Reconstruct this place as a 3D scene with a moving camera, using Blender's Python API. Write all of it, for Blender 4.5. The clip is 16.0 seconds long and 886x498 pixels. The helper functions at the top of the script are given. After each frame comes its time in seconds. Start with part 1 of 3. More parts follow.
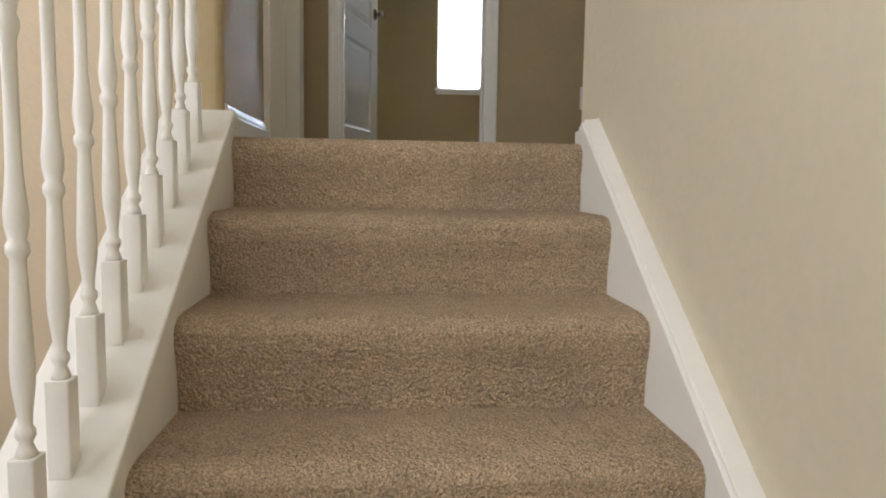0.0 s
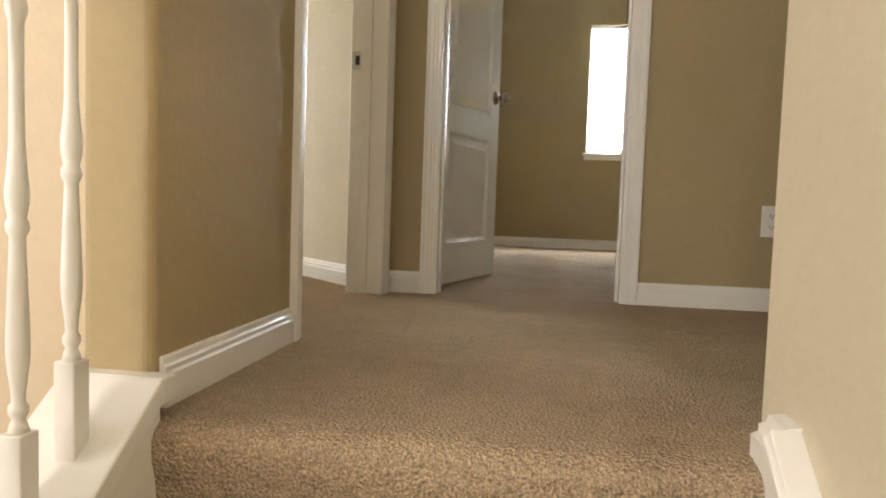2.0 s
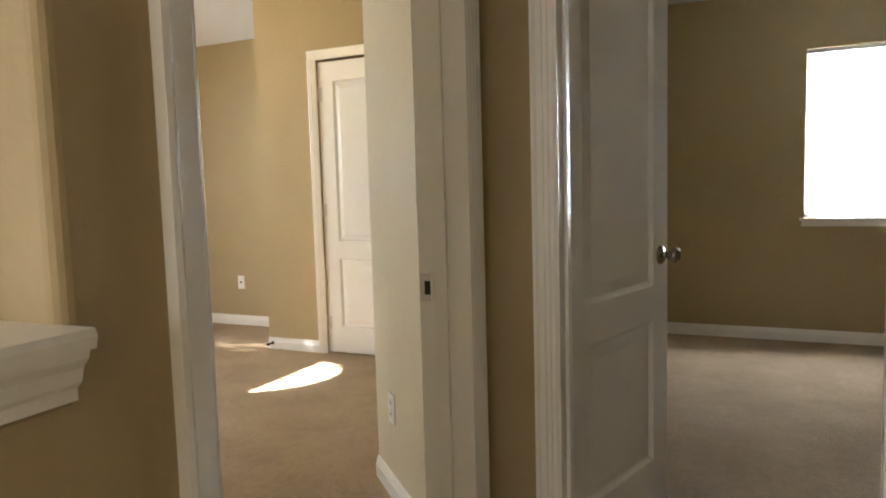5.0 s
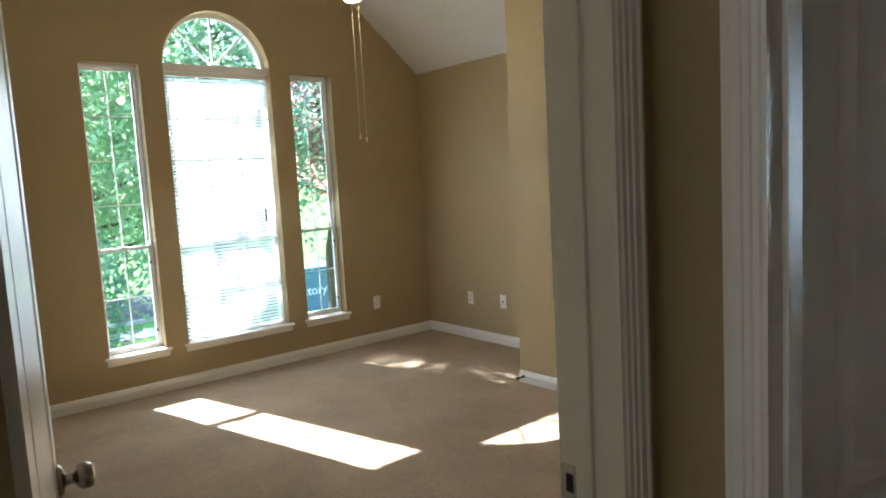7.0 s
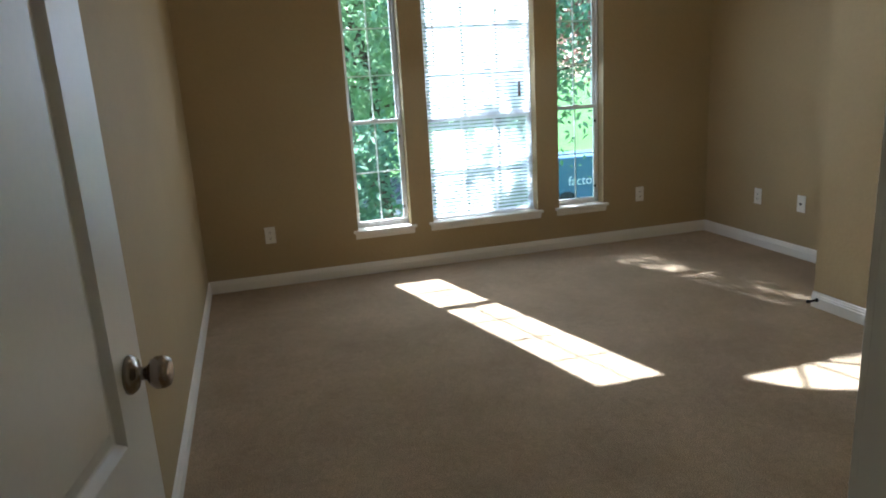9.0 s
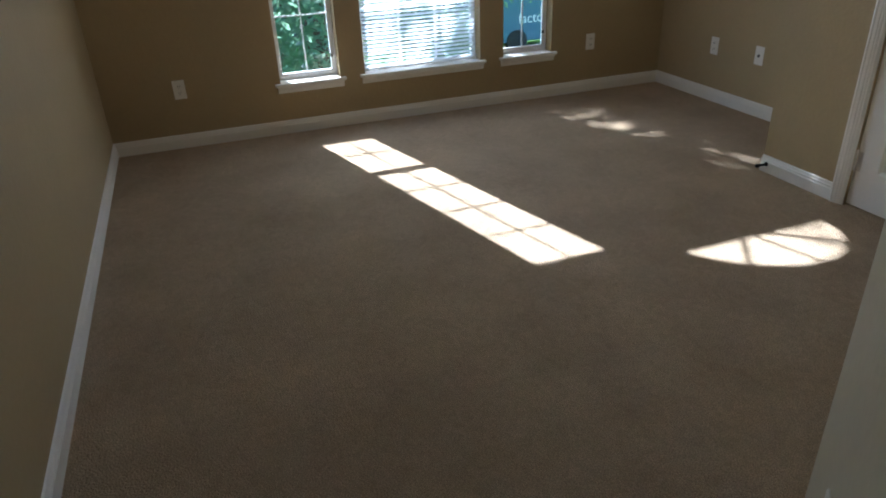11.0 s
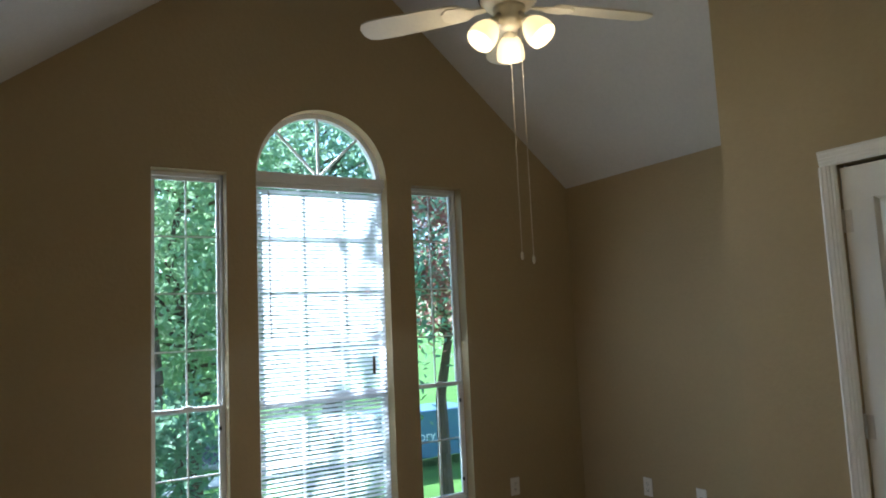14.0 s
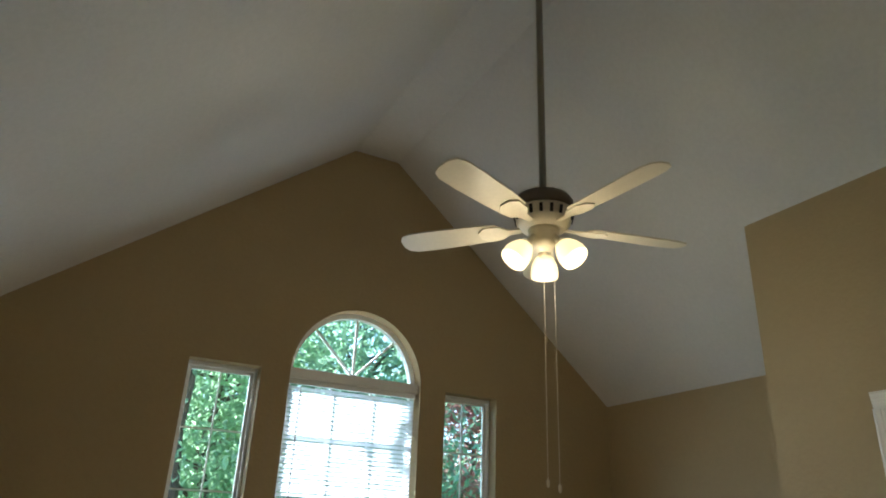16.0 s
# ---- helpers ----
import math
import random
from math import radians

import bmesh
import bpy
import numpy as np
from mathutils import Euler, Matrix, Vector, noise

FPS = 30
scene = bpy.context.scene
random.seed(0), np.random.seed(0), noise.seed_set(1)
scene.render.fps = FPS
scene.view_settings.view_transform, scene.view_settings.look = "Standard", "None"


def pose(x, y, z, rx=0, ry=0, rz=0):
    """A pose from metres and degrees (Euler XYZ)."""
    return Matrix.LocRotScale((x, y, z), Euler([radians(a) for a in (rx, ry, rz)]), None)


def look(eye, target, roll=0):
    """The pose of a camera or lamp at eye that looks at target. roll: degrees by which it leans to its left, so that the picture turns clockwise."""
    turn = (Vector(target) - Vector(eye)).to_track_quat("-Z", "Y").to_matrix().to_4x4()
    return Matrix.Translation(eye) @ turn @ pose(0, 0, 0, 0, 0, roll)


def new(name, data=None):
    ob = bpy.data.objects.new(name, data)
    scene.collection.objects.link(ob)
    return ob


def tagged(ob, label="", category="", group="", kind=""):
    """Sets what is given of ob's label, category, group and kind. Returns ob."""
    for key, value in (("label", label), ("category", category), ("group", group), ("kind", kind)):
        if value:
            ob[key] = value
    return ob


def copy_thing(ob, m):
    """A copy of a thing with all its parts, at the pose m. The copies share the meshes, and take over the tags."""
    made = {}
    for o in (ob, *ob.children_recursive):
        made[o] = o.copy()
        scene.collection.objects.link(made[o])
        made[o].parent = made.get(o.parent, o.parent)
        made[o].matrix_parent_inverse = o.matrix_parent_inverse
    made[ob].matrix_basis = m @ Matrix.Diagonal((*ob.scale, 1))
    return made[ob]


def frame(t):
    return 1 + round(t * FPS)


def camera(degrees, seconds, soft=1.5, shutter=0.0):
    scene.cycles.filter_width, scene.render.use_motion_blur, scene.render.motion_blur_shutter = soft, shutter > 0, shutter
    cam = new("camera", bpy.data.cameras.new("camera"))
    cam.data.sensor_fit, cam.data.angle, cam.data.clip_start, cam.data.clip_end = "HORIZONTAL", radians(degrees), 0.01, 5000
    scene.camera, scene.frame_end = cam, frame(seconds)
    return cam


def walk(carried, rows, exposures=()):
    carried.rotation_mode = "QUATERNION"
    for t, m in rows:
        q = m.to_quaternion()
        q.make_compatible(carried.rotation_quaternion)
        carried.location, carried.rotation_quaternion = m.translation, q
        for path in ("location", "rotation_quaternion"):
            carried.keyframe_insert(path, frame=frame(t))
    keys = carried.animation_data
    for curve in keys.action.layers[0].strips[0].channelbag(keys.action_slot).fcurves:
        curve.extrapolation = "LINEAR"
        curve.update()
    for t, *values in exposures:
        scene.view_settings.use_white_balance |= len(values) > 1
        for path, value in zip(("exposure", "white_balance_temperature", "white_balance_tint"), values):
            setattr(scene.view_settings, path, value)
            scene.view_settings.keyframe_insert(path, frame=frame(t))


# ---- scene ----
cam = camera(66.2, 16.0, soft=1.9)
PATH = [
    (0, (0.517, -1.797, -0.114), (0.69, 0.186, -0.305), 0.9),
    (0.5, (0.561, -1.593, -0.051), (0.501, 0.399, -0.219), 0.8),
    (1, (0.641, -1.383, 0.128), (0.39, 0.595, -0.03), 1.4),
    (1.5, (0.664, -1.182, 0.232), (0.319, 0.783, 0.084), 1.2),
    (2, (0.726, -0.986, 0.353), (0.431, 0.987, 0.226), 1.95),
    (2.5, (0.736, -0.818, 0.502), (0.295, 1.13, 0.419), 1.65),
    (3, (0.709, -0.635, 0.615), (0.293, 1.32, 0.55), 1.35),
    (3.5, (0.741, -0.448, 0.692), (0.375, 1.516, 0.599), 1.2),
    (4, (0.688, -0.254, 0.8), (0.114, 1.658, 0.672), 0.11),
    (6.5, (0.844, 0.454, 1.512), (-0.379, 2.014, 1.248), -3.0),
    (7, (0.782, 0.652, 1.471), (-0.756, 1.914, 1.26), -3.2),
    (7.5, (0.651, 0.774, 1.444), (-1.048, 1.811, 1.238), -2.96),
    (8, (0.516, 0.84, 1.417), (-1.244, 1.76, 1.183), -1.7),
    (8.5, (0.429, 0.978, 1.381), (-1.409, 1.696, 1.056), -2.42),
    (9, (0.384, 1.101, 1.339), (-1.487, 1.614, 0.857), -3.37),
    (9.5, (0.333, 1.146, 1.297), (-1.457, 1.596, 0.586), -3.6),
    (12, (-0.163, 1.405, 1.438), (-1.827, 2.02, 0.514), -3.0),
    (12.5, (-0.318, 1.445, 1.468), (-1.988, 2.269, 0.738), -2.3),
    (13, (-0.412, 1.414, 1.474), (-2.081, 2.381, 0.946), -2.3),
    (13.5, (-0.515, 1.317, 1.467), (-2.221, 2.349, 1.312), -2.8),
    (14, (-0.531, 1.271, 1.505), (-2.236, 2.296, 1.711), -2.6),
    (14.5, (-0.507, 1.369, 1.522), (-2.224, 2.301, 1.947), -0.8),
    (15, (-0.505, 1.373, 1.538), (-2.202, 2.264, 2.109), 0.5),
    (15.5, (-0.503, 1.352, 1.549), (-2.17, 2.218, 2.237), 1.1),
    (16, (-0.504, 1.343, 1.548), (-2.15, 2.175, 2.321), 2.4),
]
walk(cam, [(t, look(eye, aim, roll)) for t, eye, aim, roll in PATH], exposures=[(0, 4.05, 5500, 11), (1.5, 4.3, 5950, 12), (2.5, 4.65, 6350, 14), (4, 4.12, 6300, 14), (6.5, 3.6, 5650, 11), (7.5, 2.85, 5250, 9), (9, 2.6, 5100, 10), (12, 2.05, 4900, 12), (13, 1.95, 4900, 12), (14.5, 2.2, 5100, 7), (16, 2.35, 5150, 5)])

# ---------------- world, sun, large lights ----------------
SUN_DIR = Vector((2.37, 0.615, -2.3)).normalized()
world = bpy.data.worlds.new("sky")
scene.world = world
world.use_nodes = True
wn = world.node_tree
bg = wn.nodes["Background"]
sky = wn.nodes.new("ShaderNodeTexSky")
sky.sky_type = 'NISHITA'
sky.sun_disc = False
sky.sun_elevation = math.asin(-SUN_DIR.z)
sky.sun_rotation = math.atan2(-SUN_DIR.x, -SUN_DIR.y)
wn.links.new(sky.outputs[0], bg.inputs[0])
bg.inputs[1].default_value = 0.13

sun_data = bpy.data.lights.new("sun", 'SUN')
sun_data.energy = 5.0
sun_data.angle = radians(0.5)
sun_data.color = (1.0, 0.95, 0.86)
sun = new("sun", sun_data)
sun.matrix_world = look((-30, -8, 30), Vector((-30, -8, 30)) + SUN_DIR)


def area_light(name, eye, target, w, h, watts, color):
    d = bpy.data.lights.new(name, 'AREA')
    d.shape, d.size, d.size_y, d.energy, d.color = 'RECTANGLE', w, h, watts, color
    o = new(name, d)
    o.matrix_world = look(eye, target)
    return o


DAY = (0.93, 0.97, 1.0)
WARM = (1.0, 0.86, 0.68)
area_light("daylight_bedroom_left", (-4.44, 1.98, 1.35), (-2.0, 1.9, -0.45), 0.36, 1.9, 0.48, DAY)
area_light("daylight_bedroom_middle", (-4.465, 2.76, 1.35), (-2.0, 2.76, -0.45), 0.78, 2.0, 1.5, DAY)
area_light("daylight_bedroom_right", (-4.44, 3.54, 1.35), (-2.0, 3.54, -0.45), 0.34, 1.9, 0.48, DAY)
area_light("daylight_study", (1.34, 5.455, 1.45), (1.34, 0, 1.4), 0.5, 1.1, 5.3, DAY)
area_light("daylight_stairwell", (-2.92, -1.5, 0.7), (0, -1.5, 0.3), 2.6, 1.9, 4.3, (1.0, 0.95, 0.87))
# unseen lamp added to brighten faces turned to the stairs, no window behind it
area_light("fill_foyer", (-0.3, -3.25, 1.3), (0.2, 0, 0.7), 1.5, 1.6, 5.0, (1.0, 0.95, 0.87))
# weak added fill; the hall's east end wall has no window
area_light("fill_hall", (3.1, 0.9, 1.4), (0, 0.9, 0.0), 0.9, 1.2, 0.065, (1.0, 0.93, 0.82))


# ---------------- materials ----------------
def mat(name, base, rough=0.6, spec=0.4, metal=0.0, n1=6.0, a1=0.08, n2=60.0, a2=0.06, bump=0.0, bump_scale=120.0, dist=0.002, detail=4, mottle=None):
    """Principled surface with colour variation at two scales and a fine relief."""
    m = bpy.data.materials.new(name)
    m.use_nodes = True
    nt = m.node_tree
    b = nt.nodes["Principled BSDF"]
    tc = nt.nodes.new("ShaderNodeTexCoord")
    last = None
    for scale, amp in ((n1, a1), (n2, a2)):
        n = nt.nodes.new("ShaderNodeTexNoise")
        n.inputs["Scale"].default_value, n.inputs["Detail"].default_value = scale, detail
        nt.links.new(tc.outputs["Object"], n.inputs["Vector"])
        r = nt.nodes.new("ShaderNodeMapRange")
        r.inputs["From Min"].default_value, r.inputs["From Max"].default_value = 0.3, 0.7
        r.inputs["To Min"].default_value, r.inputs["To Max"].default_value = 1 - amp, 1 + amp
        nt.links.new(n.outputs["Fac"], r.inputs["Value"])
        if last is None:
            last = r.outputs[0]
        else:
            k = nt.nodes.new("ShaderNodeMath")
            k.operation = 'MULTIPLY'
            nt.links.new(last, k.inputs[0])
            nt.links.new(r.outputs[0], k.inputs[1])
            last = k.outputs[0]
    if mottle:
        n = nt.nodes.new("ShaderNodeTexNoise")
        n.inputs["Scale"].default_value, n.inputs["Detail"].default_value, n.inputs["Distortion"].default_value = mottle[0], 5, 1.2
        nt.links.new(tc.outputs["Object"], n.inputs["Vector"])
        r = nt.nodes.new("ShaderNodeMapRange")
        r.inputs["From Min"].default_value, r.inputs["From Max"].default_value = 0.32, 0.68
        r.inputs["To Min"].default_value, r.inputs["To Max"].default_value = 1 - mottle[1], 1 + mottle[1]
        nt.links.new(n.outputs["Fac"], r.inputs["Value"])
        k = nt.nodes.new("ShaderNodeMath")
        k.operation = 'MULTIPLY'
        nt.links.new(last, k.inputs[0])
        nt.links.new(r.outputs[0], k.inputs[1])
        last = k.outputs[0]
    v = nt.nodes.new("ShaderNodeVectorMath")
    v.operation = 'SCALE'
    v.inputs[0].default_value = base
    nt.links.new(last, v.inputs["Scale"])
    nt.links.new(v.outputs[0], b.inputs["Base Color"])
    b.inputs["Roughness"].default_value = rough
    b.inputs["Specular IOR Level"].default_value = spec
    b.inputs["Metallic"].default_value = metal
    if bump:
        n = nt.nodes.new("ShaderNodeTexNoise")
        n.inputs["Scale"].default_value, n.inputs["Detail"].default_value = bump_scale, 3
        nt.links.new(tc.outputs["Object"], n.inputs["Vector"])
        bp = nt.nodes.new("ShaderNodeBump")
        bp.inputs["Strength"].default_value, bp.inputs["Distance"].default_value = bump, dist
        nt.links.new(n.outputs["Fac"], bp.inputs["Height"])
        nt.links.new(bp.outputs[0], b.inputs["Normal"])
    return m


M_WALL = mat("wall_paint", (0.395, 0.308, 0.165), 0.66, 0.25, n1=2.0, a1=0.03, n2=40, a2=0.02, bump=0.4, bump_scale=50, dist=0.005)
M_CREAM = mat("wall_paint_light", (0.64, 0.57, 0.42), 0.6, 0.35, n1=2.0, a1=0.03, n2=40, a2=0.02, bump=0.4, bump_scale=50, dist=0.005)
M_PEACH = mat("wall_paint_peach", (0.62, 0.505, 0.34), 0.6, 0.3, n1=2.0, a1=0.03, n2=40, a2=0.02, bump=0.4, bump_scale=50, dist=0.005)
M_CEIL = mat("ceiling_paint", (0.64, 0.62, 0.585), 0.8, 0.2, n1=1.5, a1=0.03, n2=50, a2=0.03, bump=0.3, bump_scale=80, dist=0.003)
M_TRIM = mat("white_gloss_paint", (0.80, 0.77, 0.70), 0.32, 0.5, n1=3, a1=0.02, n2=40, a2=0.015, bump=0.05, bump_scale=60, dist=0.001)
M_DOOR = mat("white_door_paint", (0.76, 0.74, 0.69), 0.33, 0.45, n1=3, a1=0.02, n2=80, a2=0.015, bump=0.06, bump_scale=150, dist=0.001)
M_CARPET = mat("carpet_pile", (0.54, 0.41, 0.265), 0.95, 0.05, n1=2.5, a1=0.12, n2=280, a2=0.46, bump=1.0, bump_scale=150, dist=0.026, detail=3, mottle=(30, 0.09))
M_PLATE = mat("outlet_plastic", (0.80, 0.78, 0.72), 0.35, 0.5, a1=0.02, a2=0.02)
M_DARK = mat("dark_slot", (0.02, 0.02, 0.02), 0.6, 0.3)
M_NICKEL = mat("satin_nickel", (0.33, 0.28, 0.23), 0.25, 0.5, metal=1.0, a1=0.06, a2=0.05)
M_STEEL = mat("strike_steel", (0.62, 0.60, 0.56), 0.35, 0.5, metal=1.0, a1=0.05, a2=0.05)
M_VINYL = mat("window_vinyl", (0.80, 0.80, 0.78), 0.4, 0.45, a1=0.02, a2=0.02)
M_WOOD = mat("dark_wood", (0.09, 0.045, 0.022), 0.4, 0.4, n1=4, a1=0.2, n2=70, a2=0.2)
M_FANB = mat("fan_blade_paint", (0.64, 0.58, 0.44), 0.4, 0.4, a1=0.03, a2=0.03)
M_FANM = mat("fan_motor_bronze", (0.16, 0.13, 0.10), 0.35, 0.5, metal=0.6, a1=0.06, a2=0.05)
M_FANC = mat("fan_cream_enamel", (0.72, 0.66, 0.52), 0.35, 0.5, a1=0.05, a2=0.04)
M_ROD = mat("fan_rod_metal", (0.30, 0.27, 0.22), 0.4, 0.5, metal=0.3, a1=0.05, a2=0.05)
M_BARK = mat("bark", (0.10, 0.07, 0.05), 0.9, 0.1, n1=8, a1=0.3, n2=50, a2=0.3, bump=0.8, bump_scale=30, dist=0.02)
M_GRASS = mat("lawn_grass", (0.10, 0.20, 0.04), 0.9, 0.1, n1=0.6, a1=0.3, n2=30, a2=0.4, bump=0.8, bump_scale=40, dist=0.03)
M_ROAD = mat("asphalt", (0.06, 0.06, 0.06), 0.9, 0.1, n1=2, a1=0.2, n2=60, a2=0.2)
M_CONC = mat("concrete", (0.42, 0.40, 0.37), 0.85, 0.2, n1=2, a1=0.1, n2=60, a2=0.1)
M_BRICK = mat("brick_house", (0.34, 0.20, 0.14), 0.85, 0.2, n1=6, a1=0.2, n2=40, a2=0.2)
M_ROOF = mat("roof_shingle", (0.12, 0.11, 0.10), 0.9, 0.1, n1=6, a1=0.2, n2=40, a2=0.2)
M_SIGN = mat("sign_blue", (0.08, 0.15, 0.22), 0.5, 0.4, a1=0.03, a2=0.03)
M_SIGNW = mat("sign_letter", (0.8, 0.8, 0.8), 0.5, 0.3, a1=0.02, a2=0.02)


def leaf_mat(name, col, trans, share=0.62):
    m = mat(name, col, 0.5, 0.3, n1=1.2, a1=0.35, n2=9, a2=0.25)
    nt = m.node_tree
    b = nt.nodes["Principled BSDF"]
    t = nt.nodes.new("ShaderNodeBsdfTranslucent")
    t.inputs[0].default_value = (*trans, 1)
    mix = nt.nodes.new("ShaderNodeMixShader")
    mix.inputs[0].default_value = share
    nt.links.new(b.outputs[0], mix.inputs[1])
    nt.links.new(t.outputs[0], mix.inputs[2])
    nt.links.new(mix.outputs[0], nt.nodes["Material Output"].inputs[0])
    return m


M_LEAF = leaf_mat("leaf_green", (0.12, 0.18, 0.10), (0.50, 0.66, 0.38))
M_LEAF2 = leaf_mat("leaf_dark_green", (0.09, 0.14, 0.09), (0.34, 0.50, 0.32))
M_LEAFR = leaf_mat("leaf_red", (0.20, 0.09, 0.08), (0.52, 0.26, 0.22))
M_SLAT = leaf_mat("blind_slat", (0.84, 0.84, 0.82), (0.85, 0.87, 0.90), 0.74)

M_GLASS = bpy.data.materials.new("window_glass")
M_GLASS.use_nodes = True
_n = M_GLASS.node_tree
_n.nodes.remove(_n.nodes["Principled BSDF"])
_t = _n.nodes.new("ShaderNodeBsdfTransparent")
_t.inputs[0].default_value = (0.92, 0.96, 0.95, 1)
_g = _n.nodes.new("ShaderNodeBsdfGlossy")
_g.inputs["Roughness"].default_value = 0.02
_f = _n.nodes.new("ShaderNodeFresnel")
_f.inputs[0].default_value = 1.45
_m = _n.nodes.new("ShaderNodeMixShader")
_n.links.new(_f.outputs[0], _m.inputs[0])
_n.links.new(_t.outputs[0], _m.inputs[1])
_n.links.new(_g.outputs[0], _m.inputs[2])
_n.links.new(_m.outputs[0], _n.nodes["Material Output"].inputs[0])

M_SHADE = bpy.data.materials.new("lit_glass_shade")
M_SHADE.use_nodes = True
_b = M_SHADE.node_tree.nodes["Principled BSDF"]
_b.inputs["Base Color"].default_value = (0.80, 0.70, 0.50, 1)
_b.inputs["Emission Color"].default_value = (1.0, 0.68, 0.26, 1)
_b.inputs["Emission Strength"].default_value = 0.32


# ---------------- mesh helpers ----------------
def box(bm, x0, y0, z0, x1, y1, z1):
    v = [bm.verts.new(p) for p in ((x0, y0, z0), (x1, y0, z0), (x1, y1, z0), (x0, y1, z0), (x0, y0, z1), (x1, y0, z1), (x1, y1, z1), (x0, y1, z1))]
    for f in ((3, 2, 1, 0), (4, 5, 6, 7), (0, 1, 5, 4), (1, 2, 6, 5), (2, 3, 7, 6), (3, 0, 4, 7)):
        bm.faces.new([v[i] for i in f])


def hexa(bm, lo, hi):
    """Solid between two four-cornered faces, lo and hi."""
    a = [bm.verts.new(p) for p in lo]
    b = [bm.verts.new(p) for p in hi]
    bm.faces.new(a[::-1])
    bm.faces.new(b)
    for i in range(4):
        j = (i + 1) % 4
        bm.faces.new((a[i], a[j], b[j], b[i]))


def done(name, bm, material, parent=None, bevel=0.0, smooth=False, seg=2):
    bmesh.ops.recalc_face_normals(bm, faces=bm.faces)
    me = bpy.data.meshes.new(name)
    bm.to_mesh(me)
    bm.free()
    me.materials.append(material)
    if smooth:
        for p in me.polygons:
            p.use_smooth = True
    ob = new(name, me)
    if parent is not None:
        ob.parent = parent
    if bevel:
        md = ob.modifiers.new("edge", 'BEVEL')
        md.width, md.segments, md.limit_method = bevel, seg, 'ANGLE'
    return ob


def boxes(name, blocks, material, parent=None, bevel=0.0, seg=2):
    bm = bmesh.new()
    for b in blocks:
        box(bm, *b)
    return done(name, bm, material, parent, bevel, seg=seg)


def sweep(bm, profile, a, b, u, v):
    """Push a closed profile of (u, v) pairs from a to b."""
    a, b, u, v = Vector(a), Vector(b), Vector(u), Vector(v)
    r0 = [bm.verts.new(a + u * p + v * q) for p, q in profile]
    r1 = [bm.verts.new(b + u * p + v * q) for p, q in profile]
    n = len(profile)
    bm.faces.new(r0[::-1])
    bm.faces.new(r1)
    for i in range(n):
        bm.faces.new((r0[i], r0[(i + 1) % n], r1[(i + 1) % n], r1[i]))


def lathe(bm, prof, seg=16, m=Matrix()):
    """Turn (radius, height) pairs round the z axis."""
    rings = []
    for r, z in prof:
        rings.append([bm.verts.new(m @ Vector((r * math.cos(2 * math.pi * i / seg), r * math.sin(2 * math.pi * i / seg), z))) for i in range(seg)])
    for a, b in zip(rings, rings[1:]):
        for i in range(seg):
            bm.faces.new((a[i], a[(i + 1) % seg], b[(i + 1) % seg], b[i]))
    bm.faces.new(rings[0][::-1])
    bm.faces.new(rings[-1])


BASE = [(0, 0), (0.014, 0), (0.014, 0.055), (0.011, 0.060), (0.011, 0.068), (0.008, 0.073), (0.006, 0.083), (0, 0.086)]
CASING = [(0, 0), (0, 0.007), (0.006, 0.009), (0.010, 0.012), (0.020, 0.012), (0.023, 0.015), (0.033, 0.015), (0.036, 0.018), (0.050, 0.018), (0.056, 0.021), (0.065, 0.019), (0.065, 0)]
Z = (0, 0, 1)


def baseboards(name, runs):
    """Each run: start, end, outward direction."""
    bm = bmesh.new()
    for a, b, out in runs:
        sweep(bm, BASE, (*a, 0), (*b, 0), (*out, 0), Z)
    return tagged(done(name, bm, M_TRIM), "white painted moulded baseboard along the wall", "baseboard", kind="structure")


def casing(name, p, q, top, out, label):
    """Door casing round an opening from p to q (floor points) on a wall facing out."""
    p, q, o = Vector((*p, 0)), Vector((*q, 0)), Vector((*out, 0))
    d = (q - p).normalized()
    bm = bmesh.new()
    sweep(bm, CASING, p, p + Vector((0, 0, top)), -d, o)
    sweep(bm, CASING, q, q + Vector((0, 0, top)), d, o)
    sweep(bm, CASING, p - d * 0.065 + Vector((0, 0, top)), q + d * 0.065 + Vector((0, 0, top)), Z, o)
    return tagged(done(name, bm, M_TRIM), label, "door casing", kind="structure")


# ---------------- setting ----------------
H = 2.44
RISE, RUN = 0.184, 0.252
XW, XWO = -4.37, -4.52          # bedroom window wall, inside and outside
YL, YR, YC = 0.728, 4.68, 4.02   # bedroom side walls, closet front
XC = -2.53                      # closet corner
RIDGE0, RIDGE1, ZR = 2.603, 2.92, 3.93
SL, SR = (ZR - 2.45) / (RIDGE0 - YL), (ZR - 2.44) / (YR - RIDGE1)


def vault(y):
    if y < RIDGE0:
        return ZR - (RIDGE0 - y) * SL
    return ZR if y < RIDGE1 else ZR - (y - RIDGE1) * SR


# upper floor and study floor in one carpet, landing edge over the stair
bm = bmesh.new()
box(bm, XW - 0.05, YL - 0.02, -0.25, 0.04, 4.8, 0)
box(bm, 0.04, 0.04, -0.25, 3.3, 5.5, 0)
tagged(done("floor", bm, M_CARPET), "beige cut-pile carpet on the upper floor", "carpet", kind="structure")

# bedroom window wall with two tall windows and an arched one
WIN = [(1.785, 2.178), (3.358, 3.738)]
MID = (2.345, 3.18)
SILL, HEAD = 0.32, 2.385
MC, MR = (MID[0] + MID[1]) / 2, (MID[1] - MID[0]) / 2


